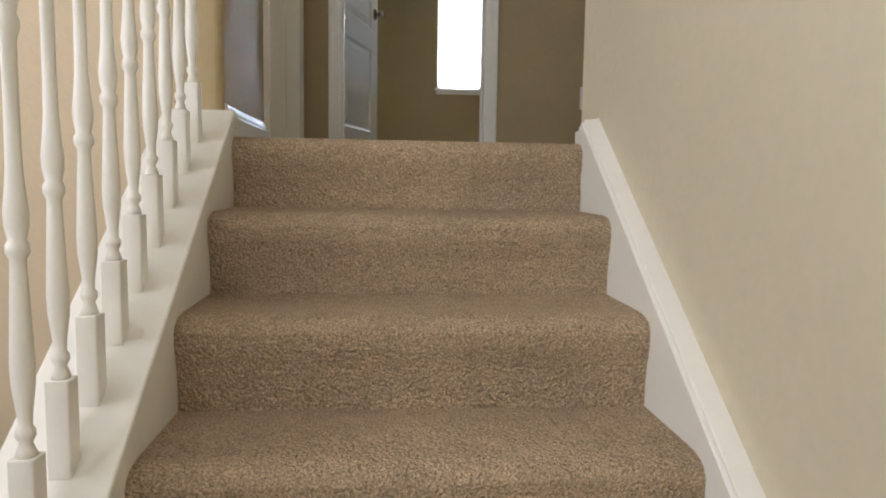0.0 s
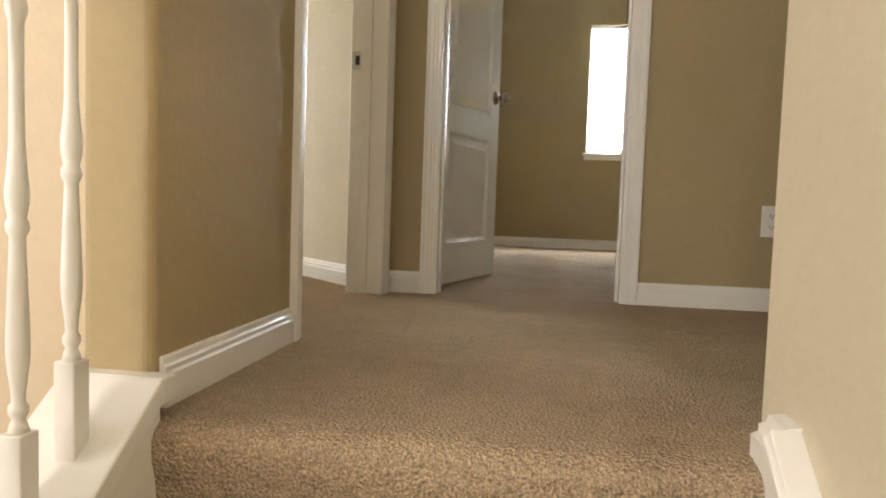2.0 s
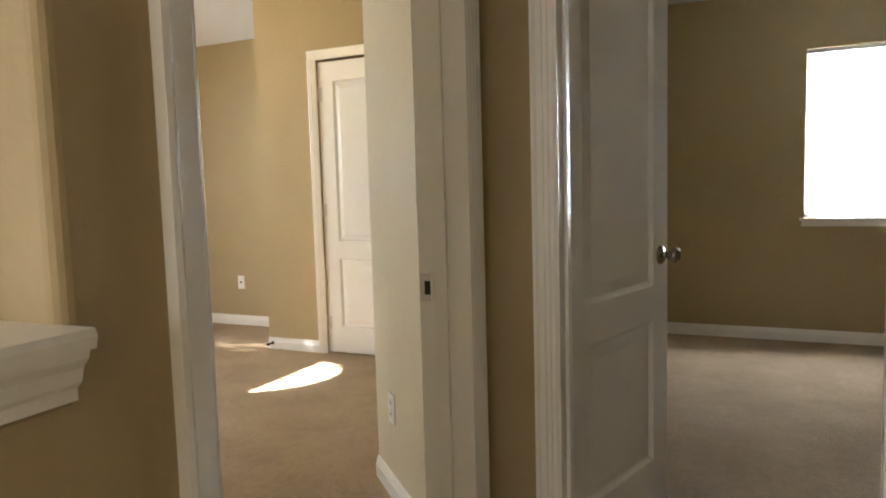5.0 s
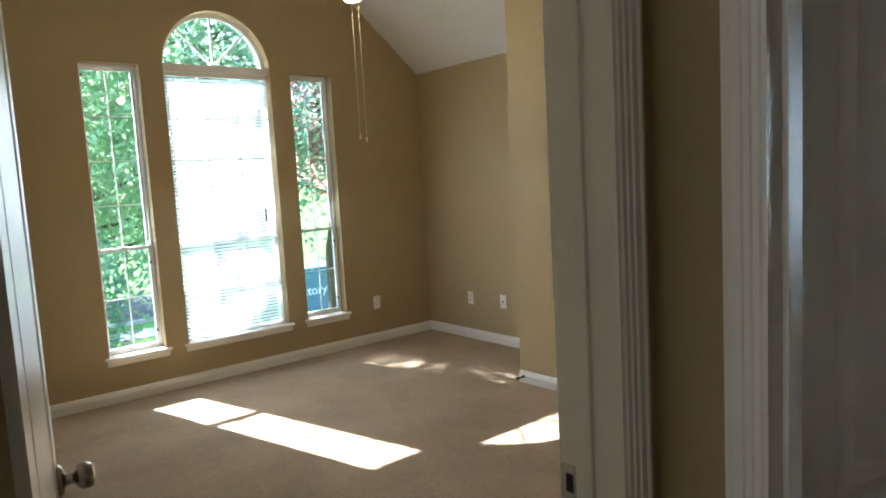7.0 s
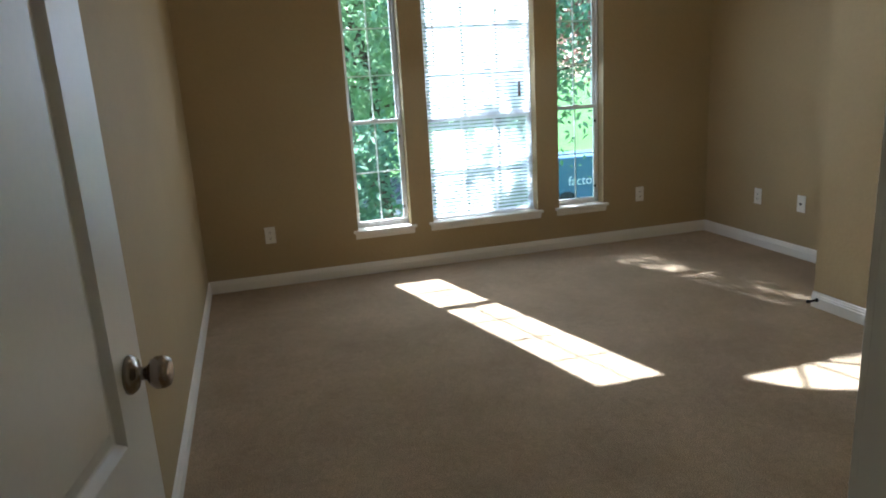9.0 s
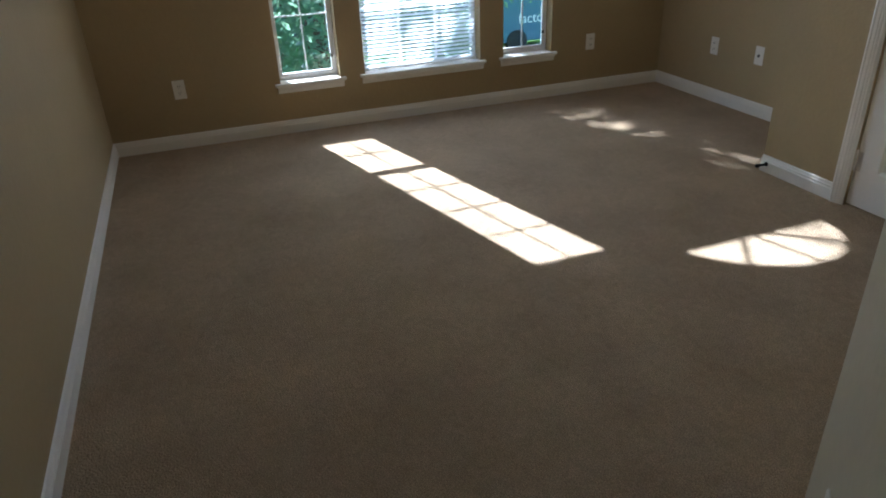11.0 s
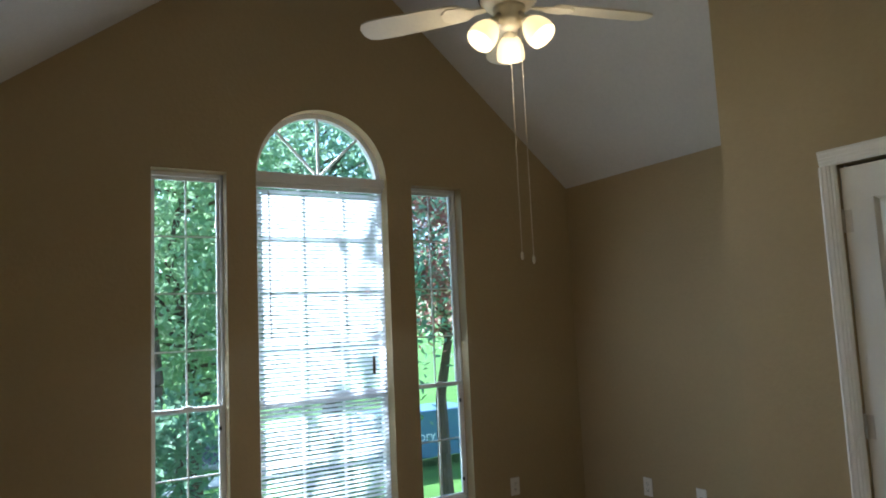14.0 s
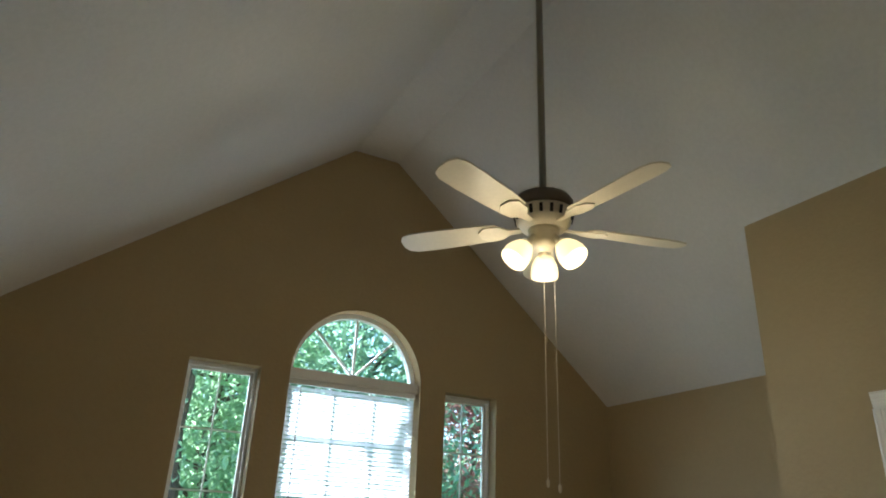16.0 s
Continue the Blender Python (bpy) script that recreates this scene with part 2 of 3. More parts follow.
def window_wall():
    bm = bmesh.new()

    def col(y0, y1, lo0, lo1, hi0, hi1):
        hexa(bm, ((XWO, y0, lo0), (XW, y0, lo0), (XW, y1, lo1), (XWO, y1, lo1)), ((XWO, y0, hi0), (XW, y0, hi0), (XW, y1, hi1), (XWO, y1, hi1)))
    cuts = sorted({YL - 0.15, *WIN[0], *WIN[1], RIDGE0, RIDGE1, YR + 0.15, *[MC - MR * math.cos(math.pi * i / 32) for i in range(33)]})
    for y0, y1 in zip(cuts, cuts[1:]):
        ym = (y0 + y1) / 2
        hi0, hi1 = vault(y0), vault(y1)
        if MID[0] < ym < MID[1]:
            col(y0, y1, -0.3, -0.3, SILL, SILL)
            arc = lambda y: HEAD + math.sqrt(max(0, MR * MR - (y - MC) ** 2)) * 1.03
            col(y0, y1, arc(y0), arc(y1), hi0, hi1)
        elif any(a < ym < b for a, b in WIN):
            col(y0, y1, -0.3, -0.3, SILL, SILL)
            col(y0, y1, HEAD, HEAD, hi0, hi1)
        else:
            col(y0, y1, -0.3, -0.3, hi0, hi1)
    bmesh.ops.remove_doubles(bm, verts=bm.verts, dist=0.0005)
    tagged(done("wall_west", bm, M_WALL), "tan painted gable wall with tall windows", "wall", kind="structure")


window_wall()
XD0, XD1 = -0.03, 0.1   # wall between bedroom and hall
JL, JR, DH = 0.695, 1.578, 2.05
YD0, YD1 = 1.69, 1.806     # wall between hall and study
tagged(boxes("wall_south", [(XWO, 0.56, -0.3, XD0, YL, 2.52)], M_WALL), "tan painted bedroom side wall", "wall", kind="structure")
tagged(boxes("wall_north", [(XWO, YR, -0.3, XC + 0.1, YR + 0.12, 2.46)], M_WALL), "tan painted alcove wall", "wall", kind="structure")
CD0, CD1 = -2.012, -1.352
bm = bmesh.new()
zc = vault(YC)
box(bm, XC, YC, -0.1, CD0, YC + 0.1, zc + 0.03)
box(bm, CD1, YC, -0.1, -0.5, YC + 0.1, zc + 0.03)
box(bm, CD0, YC, DH, CD1, YC + 0.1, zc + 0.03)
hexa(bm, ((XC, YC + 0.1, -0.1), (XC + 0.1, YC + 0.1, -0.1), (XC + 0.1, YR, -0.1), (XC, YR, -0.1)), ((XC, YC + 0.1, vault(YC + 0.1)), (XC + 0.1, YC + 0.1, vault(YC + 0.1)), (XC + 0.1, YR, 2.46), (XC, YR, 2.46)))
tagged(done("wall_closet", bm, M_WALL), "tan painted closet wall with a door opening", "wall", kind="structure")
tagged(boxes("wall_closet_inside", [(XC + 0.1, YR, -0.1, -0.5, YR + 0.12, 2.46), (-0.625 + 0.1, YC + 0.1, -0.1, -0.625 + 0.2, YR, 2.4)], M_WALL), "plain tan walls inside the closet", "wall", kind="structure")
# angled entry wall beside the bedroom door, in a paler colour than the tan walls
bm = bmesh.new()
EC = (-0.625, 2.335)
E0 = EC[0] + EC[1] - XD0
hexa(bm, ((XD0, E0, -0.1), (*EC, -0.1), (EC[0] + 0.1, EC[1] + 0.05, -0.1), (0.09, E0, -0.1)), ((XD0, E0, 4), (*EC, 4), (EC[0] + 0.1, EC[1] + 0.05, 4), (0.09, E0, 4)))
box(bm, EC[0], EC[1] + 0.001, -0.1, EC[0] + 0.1, YC, 4)
tagged(done("wall_entry", bm, M_CREAM), "cream-coloured angled entry wall", "wall", kind="structure")
# wall with the bedroom doorway, half wall and full-height pier
bm = bmesh.new()
box(bm, XD0, JR + 0.02, -0.1, XD1, YD0, 4)
box(bm, XD0, YD0, -0.1, XD1, E0, 4)
box(bm, XD0, JL - 0.02, DH + 0.02, XD1, JR + 0.02, 4)
tagged(done("wall_hall", bm, M_WALL), "tan painted wall round the bedroom doorway", "wall", kind="structure")
bm = bmesh.new()
sweep(bm, [(0.03, -1.5), (JL - 0.0195, -1.5), (JL - 0.0195, 4), (0.49, 4), (0.49, 0.945), (0.03, 0.945)], (XD0, 0, 0), (XD1, 0, 0), (0, 1, 0), Z)
tagged(done("wall_pier", bm, M_WALL, bevel=0.018, seg=4), "tan painted half wall and pier with rounded corners", "wall", kind="structure")
# hall wall with the study door
SD0, SD1 = 0.302, 1.017
bm = bmesh.new()
box(bm, XD1, YD0, -0.1, SD0 - 0.015, YD1, H)
box(bm, SD1 + 0.015, YD0, -0.1, 3.2, YD1, H)
box(bm, SD0 - 0.015, YD0, DH + 0.02, SD1 + 0.015, YD1, H)
tagged(done("wall_study", bm, M_WALL), "tan painted hall wall with a door opening", "wall", kind="structure")
# study walls
SW = (1.06, 1.625, 0.875, 2.03)
bm = bmesh.new()
box(bm, -0.08, 5.39, -0.1, SW[0], 5.53, H)
box(bm, SW[1], 5.39, -0.1, 3.3, 5.53, H)
box(bm, SW[0], 5.39, -0.1, SW[1], 5.53, SW[2])
box(bm, SW[0], 5.39, SW[3], SW[1], 5.53, H)
box(bm, -0.08, YD1, -0.1, 0.02, 5.39, H)
box(bm, 3.2, YD1, -0.1, 3.3, 5.39, H)
tagged(done("wall_study_far", bm, M_WALL), "tan painted study walls with a window", "wall", kind="structure")
# stair side wall, hall end walls, stairwell walls
bm = bmesh.new()
box(bm, 1.085, -3.3, -1.7, 1.19, 0.17, 2.6)
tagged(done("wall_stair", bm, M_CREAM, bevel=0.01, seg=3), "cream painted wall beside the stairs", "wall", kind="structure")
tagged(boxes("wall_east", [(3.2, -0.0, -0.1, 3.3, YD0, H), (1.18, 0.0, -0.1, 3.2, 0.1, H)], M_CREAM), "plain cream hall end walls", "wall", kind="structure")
tagged(boxes("wall_stairwell", [(-3.1, 0.53, -1.6, -3.0, 0.6, 2.6), (-3.0, 0.46, -1.6, XD0, 0.53, 2.6), (-3.1, -3.3, -1.6, -3.0, 0.53, 2.6), (-3.0, -3.4, -1.6, 1.07, -3.3, 2.6)], M_PEACH), "peach cream stairwell walls", "wall", kind="structure")
tagged(boxes("floor_lower", [(-3.0, -3.3, -1.6, 1.07, 0.46, RISE * -8)], M_WOOD), "dark wooden lower floor", "floor", kind="structure")

# ceilings
bm = bmesh.new()
ys = [YL - 0.1, RIDGE0, RIDGE1, YR + 0.1]
for y0, y1 in zip(ys, ys[1:]):
    hexa(bm, ((XWO, y0, vault(y0)), (0.3, y0, vault(y0)), (0.3, y1, vault(y1)), (XWO, y1, vault(y1))), ((XWO, y0, vault(y0) + 0.1), (0.3, y0, vault(y0) + 0.1), (0.3, y1, vault(y1) + 0.1), (XWO, y1, vault(y1) + 0.1)))
tagged(done("ceiling", bm, M_CEIL), "white vaulted bedroom ceiling", "ceiling", kind="structure")
tagged(boxes("ceiling_hall", [(-0.08, 0.0, H, 3.3, 5.49, H + 0.1)], M_CEIL), "white flat hall and study ceiling", "ceiling", kind="structure")
tagged(boxes("ceiling_stairwell", [(-3.1, -3.4, 2.6, 1.16, 0.0, 2.7), (-3.1, 0.0, 2.6, 0.0, 0.55, 2.7)], M_CEIL), "white stairwell ceiling", "ceiling", kind="structure")

# trim
baseboards("baseboard_bedroom", [((XW, YL), (XW, YR), (1, 0)), ((XW, YL), (XD0, YL), (0, 1)), ((XW, YR), (XC, YR), (0, -1)), ((XC, YC), (CD0 - 0.065, YC), (0, -1)), ((XC, YC), (XC, YR), (-1, 0)), ((CD1 + 0.065, YC), (EC[0], YC), (0, -1)), ((XD0, E0), EC, (-0.707, -0.707))])
baseboards("baseboard_hall", [((XD1, 0.05), (XD1, JL - 0.07), (1, 0)), ((XD1, YD0), (SD0 - 0.065, YD0), (0, -1)), ((SD1 + 0.065, YD0), (3.2, YD0), (0, -1))])
baseboards("baseboard_study", [((0.02, 5.39), (3.2, 5.39), (0, -1)), ((0.02, YD1), (0.02, 5.39), (1, 0))])
casing("trim_bedroom_door", (XD1, JL), (XD1, JR), DH, (1, 0), "white fluted casing round the bedroom doorway")
casing("trim_bedroom_door_inside", (XD0, JL), (XD0, JR), DH, (-1, 0), "white fluted casing inside the bedroom doorway")
casing("trim_study_door", (SD0, YD0), (SD1, YD0), DH, (0, -1), "white fluted casing round the study doorway")
casing("trim_closet_door", (CD0, YC), (CD1, YC), DH, (0, -1), "white fluted casing round the closet door")


def jamb(name, blocks):
    return tagged(boxes(name, blocks, M_TRIM, bevel=0.002), "white painted door jamb with stop", "door jamb", kind="structure")


jamb("jamb_bedroom", [(XD0 - 0.001, JR, 0, XD1 + 0.001, JR + 0.019, DH), (XD0 - 0.001, JL - 0.019, 0, XD1 + 0.001, JL, DH), (XD0 - 0.001, JL - 0.019, DH, XD1 + 0.001, JR + 0.019, DH + 0.019),
                      (XD0 + 0.04, JR - 0.011, 0, XD0 + 0.075, JR - 0.0005, DH), (XD0 + 0.04, JL + 0.0005, 0, XD0 + 0.075, JL + 0.011, DH)])
jamb("jamb_study", [(SD0 - 0.014, YD0 - 0.001, 0, SD0, YD1 + 0.001, DH), (SD1, YD0 - 0.001, 0, SD1 + 0.014, YD1 + 0.001, DH), (SD0 - 0.014, YD0 - 0.001, DH, SD1 + 0.014, YD1 + 0.001, DH + 0.019),
                    (SD0 + 0.0005, YD0 + 0.04, 0, SD0 + 0.011, YD0 + 0.075, DH), (SD1 - 0.011, YD0 + 0.04, 0, SD1 - 0.0005, YD0 + 0.075, DH)])
jamb("jamb_closet", [(CD0 - 0.0, YC + 0.05, 0, CD0 + 0.004, YC + 0.1, DH)])


# ---------------- doors ----------------
def door_leaf(bm, W, Hd, T):
    """Two-panel slab, hinge at x = 0, faces at y = 0 and y = -T."""
    s = 0.115
    xs, zs = [0, s, W - s, W], [0.012, 0.19, 0.68, 0.80, Hd - 0.13, Hd]
    for side in (0, 1):
        yy, sg = (0, -1) if side == 0 else (-T, 1)
        for i in range(3):
            for j in range(5):
                x0, x1, z0, z1 = xs[i], xs[i + 1], zs[j], zs[j + 1]
                if i == 1 and j in (1, 3):
                    rings = []
                    for ins, dep in ((0, 0), (0.004, 0.003), (0.014, 0.012), (0.019, 0.0125), (0.048, 0.003), (0.051, 0.0015)):
                        rings.append([bm.verts.new((x, yy + sg * dep, z)) for x, z in ((x0 + ins, z0 + ins), (x1 - ins, z0 + ins), (x1 - ins, z1 - ins), (x0 + ins, z1 - ins))])
                    for a, b in zip(rings, rings[1:]):
                        for k in range(4):
                            bm.faces.new((a[k], a[(k + 1) % 4], b[(k + 1) % 4], b[k]))
                    bm.faces.new(rings[-1])
                else:
                    bm.faces.new([bm.verts.new((x, yy, z)) for x, z in ((x0, z0), (x1, z0), (x1, z1), (x0, z1))])
    for a, b in (((0, zs[0]), (W, zs[0])), ((W, zs[0]), (W, Hd)), ((W, Hd), (0, Hd)), ((0, Hd), (0, zs[0]))):
        bm.faces.new([bm.verts.new(p) for p in ((a[0], 0, a[1]), (b[0], 0, b[1]), (b[0], -T, b[1]), (a[0], -T, a[1]))])
    bmesh.ops.remove_doubles(bm, verts=bm.verts, dist=0.0003)


KNOB = [(0.033, 0), (0.033, 0.004), (0.028, 0.010), (0.014, 0.013), (0.011, 0.020), (0.012, 0.030), (0.022, 0.036), (0.027, 0.044), (0.027, 0.056), (0.023, 0.064), (0.012, 0.067), (0.008, 0.065)]


def door(name, W, m, label, knob_z=0.9, knobs=(0, 1), hinges=True):
    T = 0.035
    root = new(name)
    tagged(root, label, "door")
    bm = bmesh.new()
    door_leaf(bm, W, 2.035, T)
    done("leaf", bm, M_DOOR, root)
    for k in knobs:
        bm = bmesh.new()
        r = pose(W - 0.06, 0, knob_z, -90, 0, 0) if k == 0 else pose(W - 0.06, -T, knob_z, 90, 0, 0)
        lathe(bm, KNOB, 20, r)
        tagged(done("knob", bm, M_NICKEL, root, smooth=True), "brushed nickel door knob")
    if hinges:
        for z in (0.22, 1.02, 1.82):
            bm = bmesh.new()
            lathe(bm, [(0.006, z - 0.045), (0.006, z + 0.045), (0.004, z + 0.05)], 10, pose(-0.003, -T - 0.004, 0))
            box(bm, 0.0, -T - 0.0015, z - 0.045, 0.03, -T + 0.001, z + 0.045)
            done("hinge", bm, M_STEEL, root)
    root.matrix_world = m
    return root


ang = math.degrees(math.atan2(0.69, 0.205))
door("door", 0.705, pose(0.300, 1.833, 0, 0, 0, ang) @ pose(0, 0.035, 0) @ Matrix.Diagonal((1, -1, 1, 1)), "white two-panel study door standing half open")
door("door", 0.775, pose(XD0 - 0.022, JL + 0.05, 0, 0, 0, 170) @ Matrix.Diagonal((1, -1, 1, 1)), "white two-panel bedroom door open against the wall")
door("door", CD1 - CD0 - 0.006, pose(CD0 + 0.003, YC + 0.047, 0), "white two-panel closet door, closed", knobs=(1,))

bm = bmesh.new()
box(bm, XD0 - 0.006, JR - 0.003, 0.862, XD0 + 0.030, JR + 0.001, 0.932)
plate = tagged(done("strike_plate", bm, M_STEEL, bevel=0.002), "steel strike plate on the door jamb", "strike plate")
boxes("latch_hole", [(XD0 + 0.01, JR - 0.0045, 0.88, XD0 + 0.026, JR - 0.0032, 0.915)], M_DARK, plate)


# ---------------- outlets ----------------
def outlet(m, holes=True):
    """Wall plate in the xz plane, facing -y."""
    root = new("wall_outlet")
    tagged(root, "white plastic duplex outlet on the wall", "outlet", group="wall outlets")
    boxes("plate", [(-0.036, -0.006, -0.058, 0.036, 0, 0.058)], M_PLATE, root, bevel=0.003)
    for z in (-0.02, 0.02):
        bm = bmesh.new()
        box(bm, -0.016, -0.0085, z - 0.014, 0.016, -0.005, z + 0.014)
        done("socket", bm, M_PLATE, root, bevel=0.003)
        bm = bmesh.new()
        for x in (-0.006, 0.006):
            box(bm, x - 0.0013, -0.0092, z - 0.003, x + 0.0013, -0.0084, z + 0.006)
        box(bm, -0.002, -0.0092, z - 0.010, 0.002, -0.0084, z - 0.006)
        done("slot", bm, M_DARK, root)
    root.matrix_world = m
    return root


first = outlet(pose(1.552, YD0, 0.335))
copy_thing(first, pose(-0.465, 2.175, 0.345, 0, 0, -45))
copy_thing(first, pose(XW, 1.173, 0.365, 0, 0, 90))
copy_thing(first, pose(XW, 4.06, 0.365, 0, 0, 90))
copy_thing(first, pose(-3.765, YR, 0.372))
# coaxial plate beside it
cx = new("cable_plate")
tagged(cx, "white plastic cable wall plate with black jack", "wall plate")
boxes("plate", [(-0.036, -0.006, -0.058, 0.036, 0, 0.058)], M_PLATE, cx, bevel=0.003)
bm = bmesh.new()
lathe(bm, [(0.008, 0), (0.008, 0.008), (0.004, 0.009)], 12, pose(0, -0.005, 0, 90, 0, 0))
done("jack", bm, M_DARK, cx)
cx.matrix_world = pose(-3.349, YR, 0.378)


sp = new("light_switch")
tagged(sp, "white plastic light switch on the cream wall", "light switch")
boxes("plate", [(-0.036, -0.006, -0.058, 0.036, 0, 0.058)], M_PLATE, sp, bevel=0.003)
boxes("toggle", [(-0.005, -0.016, -0.004, 0.005, -0.005, 0.010)], M_PLATE, sp, bevel=0.002)
sp.matrix_world = pose(-0.137, 1.847, 1.265, 0, 0, -45)

bm = bmesh.new()
lathe(bm, [(0.012, 0), (0.012, 0.004), (0.006, 0.006), (0.007, 0.05), (0.010, 0.052), (0.010, 0.066), (0.006, 0.07)], 12, pose(XC + 0.04, YC - 0.013, 0.045, 90, 0, 0))
tagged(done("door_stop", bm, M_DARK, smooth=True), "dark metal spring door stop on the baseboard", "door stop")


# ---------------- windows ----------------
def pane(name, bmfill, parent):
    o = done(name, bmfill, M_GLASS, parent)
    o.visible_shadow = False
    return o


def tall_window(y0, y1, index):
    root = tagged(new(f"window_{index}"), "tall white double-hung window with muntins", "window", kind="structure")
    xa, xb = -4.505, -4.455
    meet = 1.075
    boxes("frame", [(xa, y0, SILL, xb, y0 + 0.015, HEAD), (xa, y1 - 0.015, SILL, xb, y1, HEAD), (xa, y0, HEAD - 0.022, xb, y1, HEAD), (xa, y0, SILL, xb, y1, SILL + 0.03)], M_VINYL, root, bevel=0.003)
    for z0, z1, x0, x1, rows in ((SILL + 0.03, meet + 0.015, -4.48, -4.457, 2), (meet - 0.015, HEAD - 0.022, -4.503, -4.48, 4)):
        s = 0.018
        a, b = y0 + 0.015, y1 - 0.015
        boxes("sash", [(x0, a, z0, x1, a + s, z1), (x0, b - s, z0, x1, b, z1), (x0, a + s, z0, x1, b - s, z0 + s), (x0, a + s, z1 - s, x1, b - s, z1)], M_VINYL, root, bevel=0.003)
        xm = (x0 + x1) / 2
        bm = bmesh.new()
        box(bm, xm - 0.002, a + s, z0 + s, xm + 0.002, b - s, z1 - s)
        pane("pane", bm, root)
        c = (a + b) / 2
        bars = [(xm - 0.005, c - 0.0043, z0 + s, xm + 0.003, c + 0.0043, z1 - s)]
        for k in range(1, rows):
            z = z0 + s + (z1 - z0 - 2 * s) * k / rows
            bars.append((xm - 0.005, a + s, z - 0.0043, xm + 0.0025, b - s, z + 0.0043))
        boxes("muntin", bars, M_VINYL, root)
    boxes("latch", [(-4.462, (y0 + y1) / 2 - 0.025, meet + 0.012, -4.445, (y0 + y1) / 2 + 0.025, meet + 0.024)], M_VINYL, root, bevel=0.003)
    for z in (0.455, 0.965):
        tagged(boxes("tilt_latch", [(-4.457, y1 - 0.036, z - 0.011, -4.448, y1 - 0.022, z + 0.011)], M_DARK, root, bevel=0.002), "small dark sash latch")
    stool(root, y0, y1)


def stool(root, y0, y1):
    bm = bmesh.new()
    box(bm, -4.455, y0 + 0.001, SILL - 0.012, XW, y1 - 0.001, SILL + 0.008)
    box(bm, XW, y0 - 0.035, SILL - 0.012, XW + 0.032, y1 + 0.035, SILL + 0.008)
    done("sill", bm, M_TRIM, root, bevel=0.004)
    bm = bmesh.new()
    sweep(bm, [(0, 0), (0.022, 0), (0.020, -0.012), (0.012, -0.022), (0.010, -0.040), (0, -0.045)], (XW, y0 - 0.02, SILL - 0.012), (XW, y1 + 0.02, SILL - 0.012), (1, 0, 0), Z)
    done("apron", bm, M_TRIM, root)


for k, (a, b) in enumerate(WIN):
    tall_window(a, b, k + 1)


def arch_window():
    root = tagged(new("window_3"), "white arched window with sunburst bars over a blind", "window", kind="structure")
    y0, y1 = MID
    xa, xb = -4.505, -4.455
    boxes("frame", [(xa, y0, SILL, xb, y0 + 0.03, HEAD), (xa, y1 - 0.03, SILL, xb, y1, HEAD), (xa, y0, SILL, xb, y1, SILL + 0.03), (xa - 0.004, y0, HEAD - 0.03, xb + 0.05, y1, HEAD + 0.03), (xa, y0, 1.05, xb, y1, 1.10)], M_VINYL, root, bevel=0.003)
    bm = bmesh.new()
    n = 32
    zb = HEAD + 0.03
    for i in range(n):
        t0, t1 = math.pi * i / n, math.pi * (i + 1) / n
        q = []
        for t in (t0, t1):
            for r in (MR, MR - 0.03):
                q.append((MC - r * math.cos(t), HEAD + r * 1.03 * math.sin(t)))
        lo = ((xa, *q[0]), (xa, *q[1]), (xa, *q[3]), (xa, *q[2]))
        hexa(bm, lo, [(xb, p[1], p[2]) for p in lo])
    done("arch_frame", bm, M_VINYL, root)
    bm = bmesh.new()
    for t in (45, 90, 135):
        t = radians(t)
        d = Vector((0, -math.cos(t), math.sin(t)))
        s = Vector((0, d.z, -d.y)) * 0.007
        a, b = Vector((-4.485, MC, zb)), Vector((-4.485, MC, zb)) + d * (MR - 0.05)
        o = Vector((0.016, 0, 0))
        hexa(bm, (a - s, a + s, b + s, b - s), (a - s + o, a + s + o, b + s + o, b - s + o))
    done("sunburst_bar", bm, M_VINYL, root)
    bm = bmesh.new()
    pts = [(MC - (MR - 0.028) * math.cos(math.pi * i / n), HEAD + (MR - 0.028) * 1.03 * math.sin(math.pi * i / n)) for i in range(n + 1)]
    f0 = [bm.verts.new((-4.488, *p)) for p in pts]
    f1 = [bm.verts.new((-4.484, *p)) for p in pts]
    bm.faces.new(f0)
    bm.faces.new(f1[::-1])
    pane("pane", bm, root)
    bm = bmesh.new()
    box(bm, -4.488, y0 + 0.03, SILL + 0.03, -4.484, y1 - 0.03, HEAD - 0.03)
    pane("pane", bm, root)
    bars = []
    for f in (1 / 3, 2 / 3):
        c = y0 + 0.03 + (y1 - y0 - 0.06) * f
        bars.append((-4.49, c - 0.007, SILL + 0.03, -4.475, c + 0.007, HEAD - 0.03))
    for z in (0.72, 1.42, 1.75, 2.07):
        bars.append((-4.4895, y0 + 0.03, z - 0.007, -4.4755, y1 - 0.03, z + 0.007))
    boxes("muntin", bars, M_VINYL, root)
    stool(root, y0, y1)


arch_window()


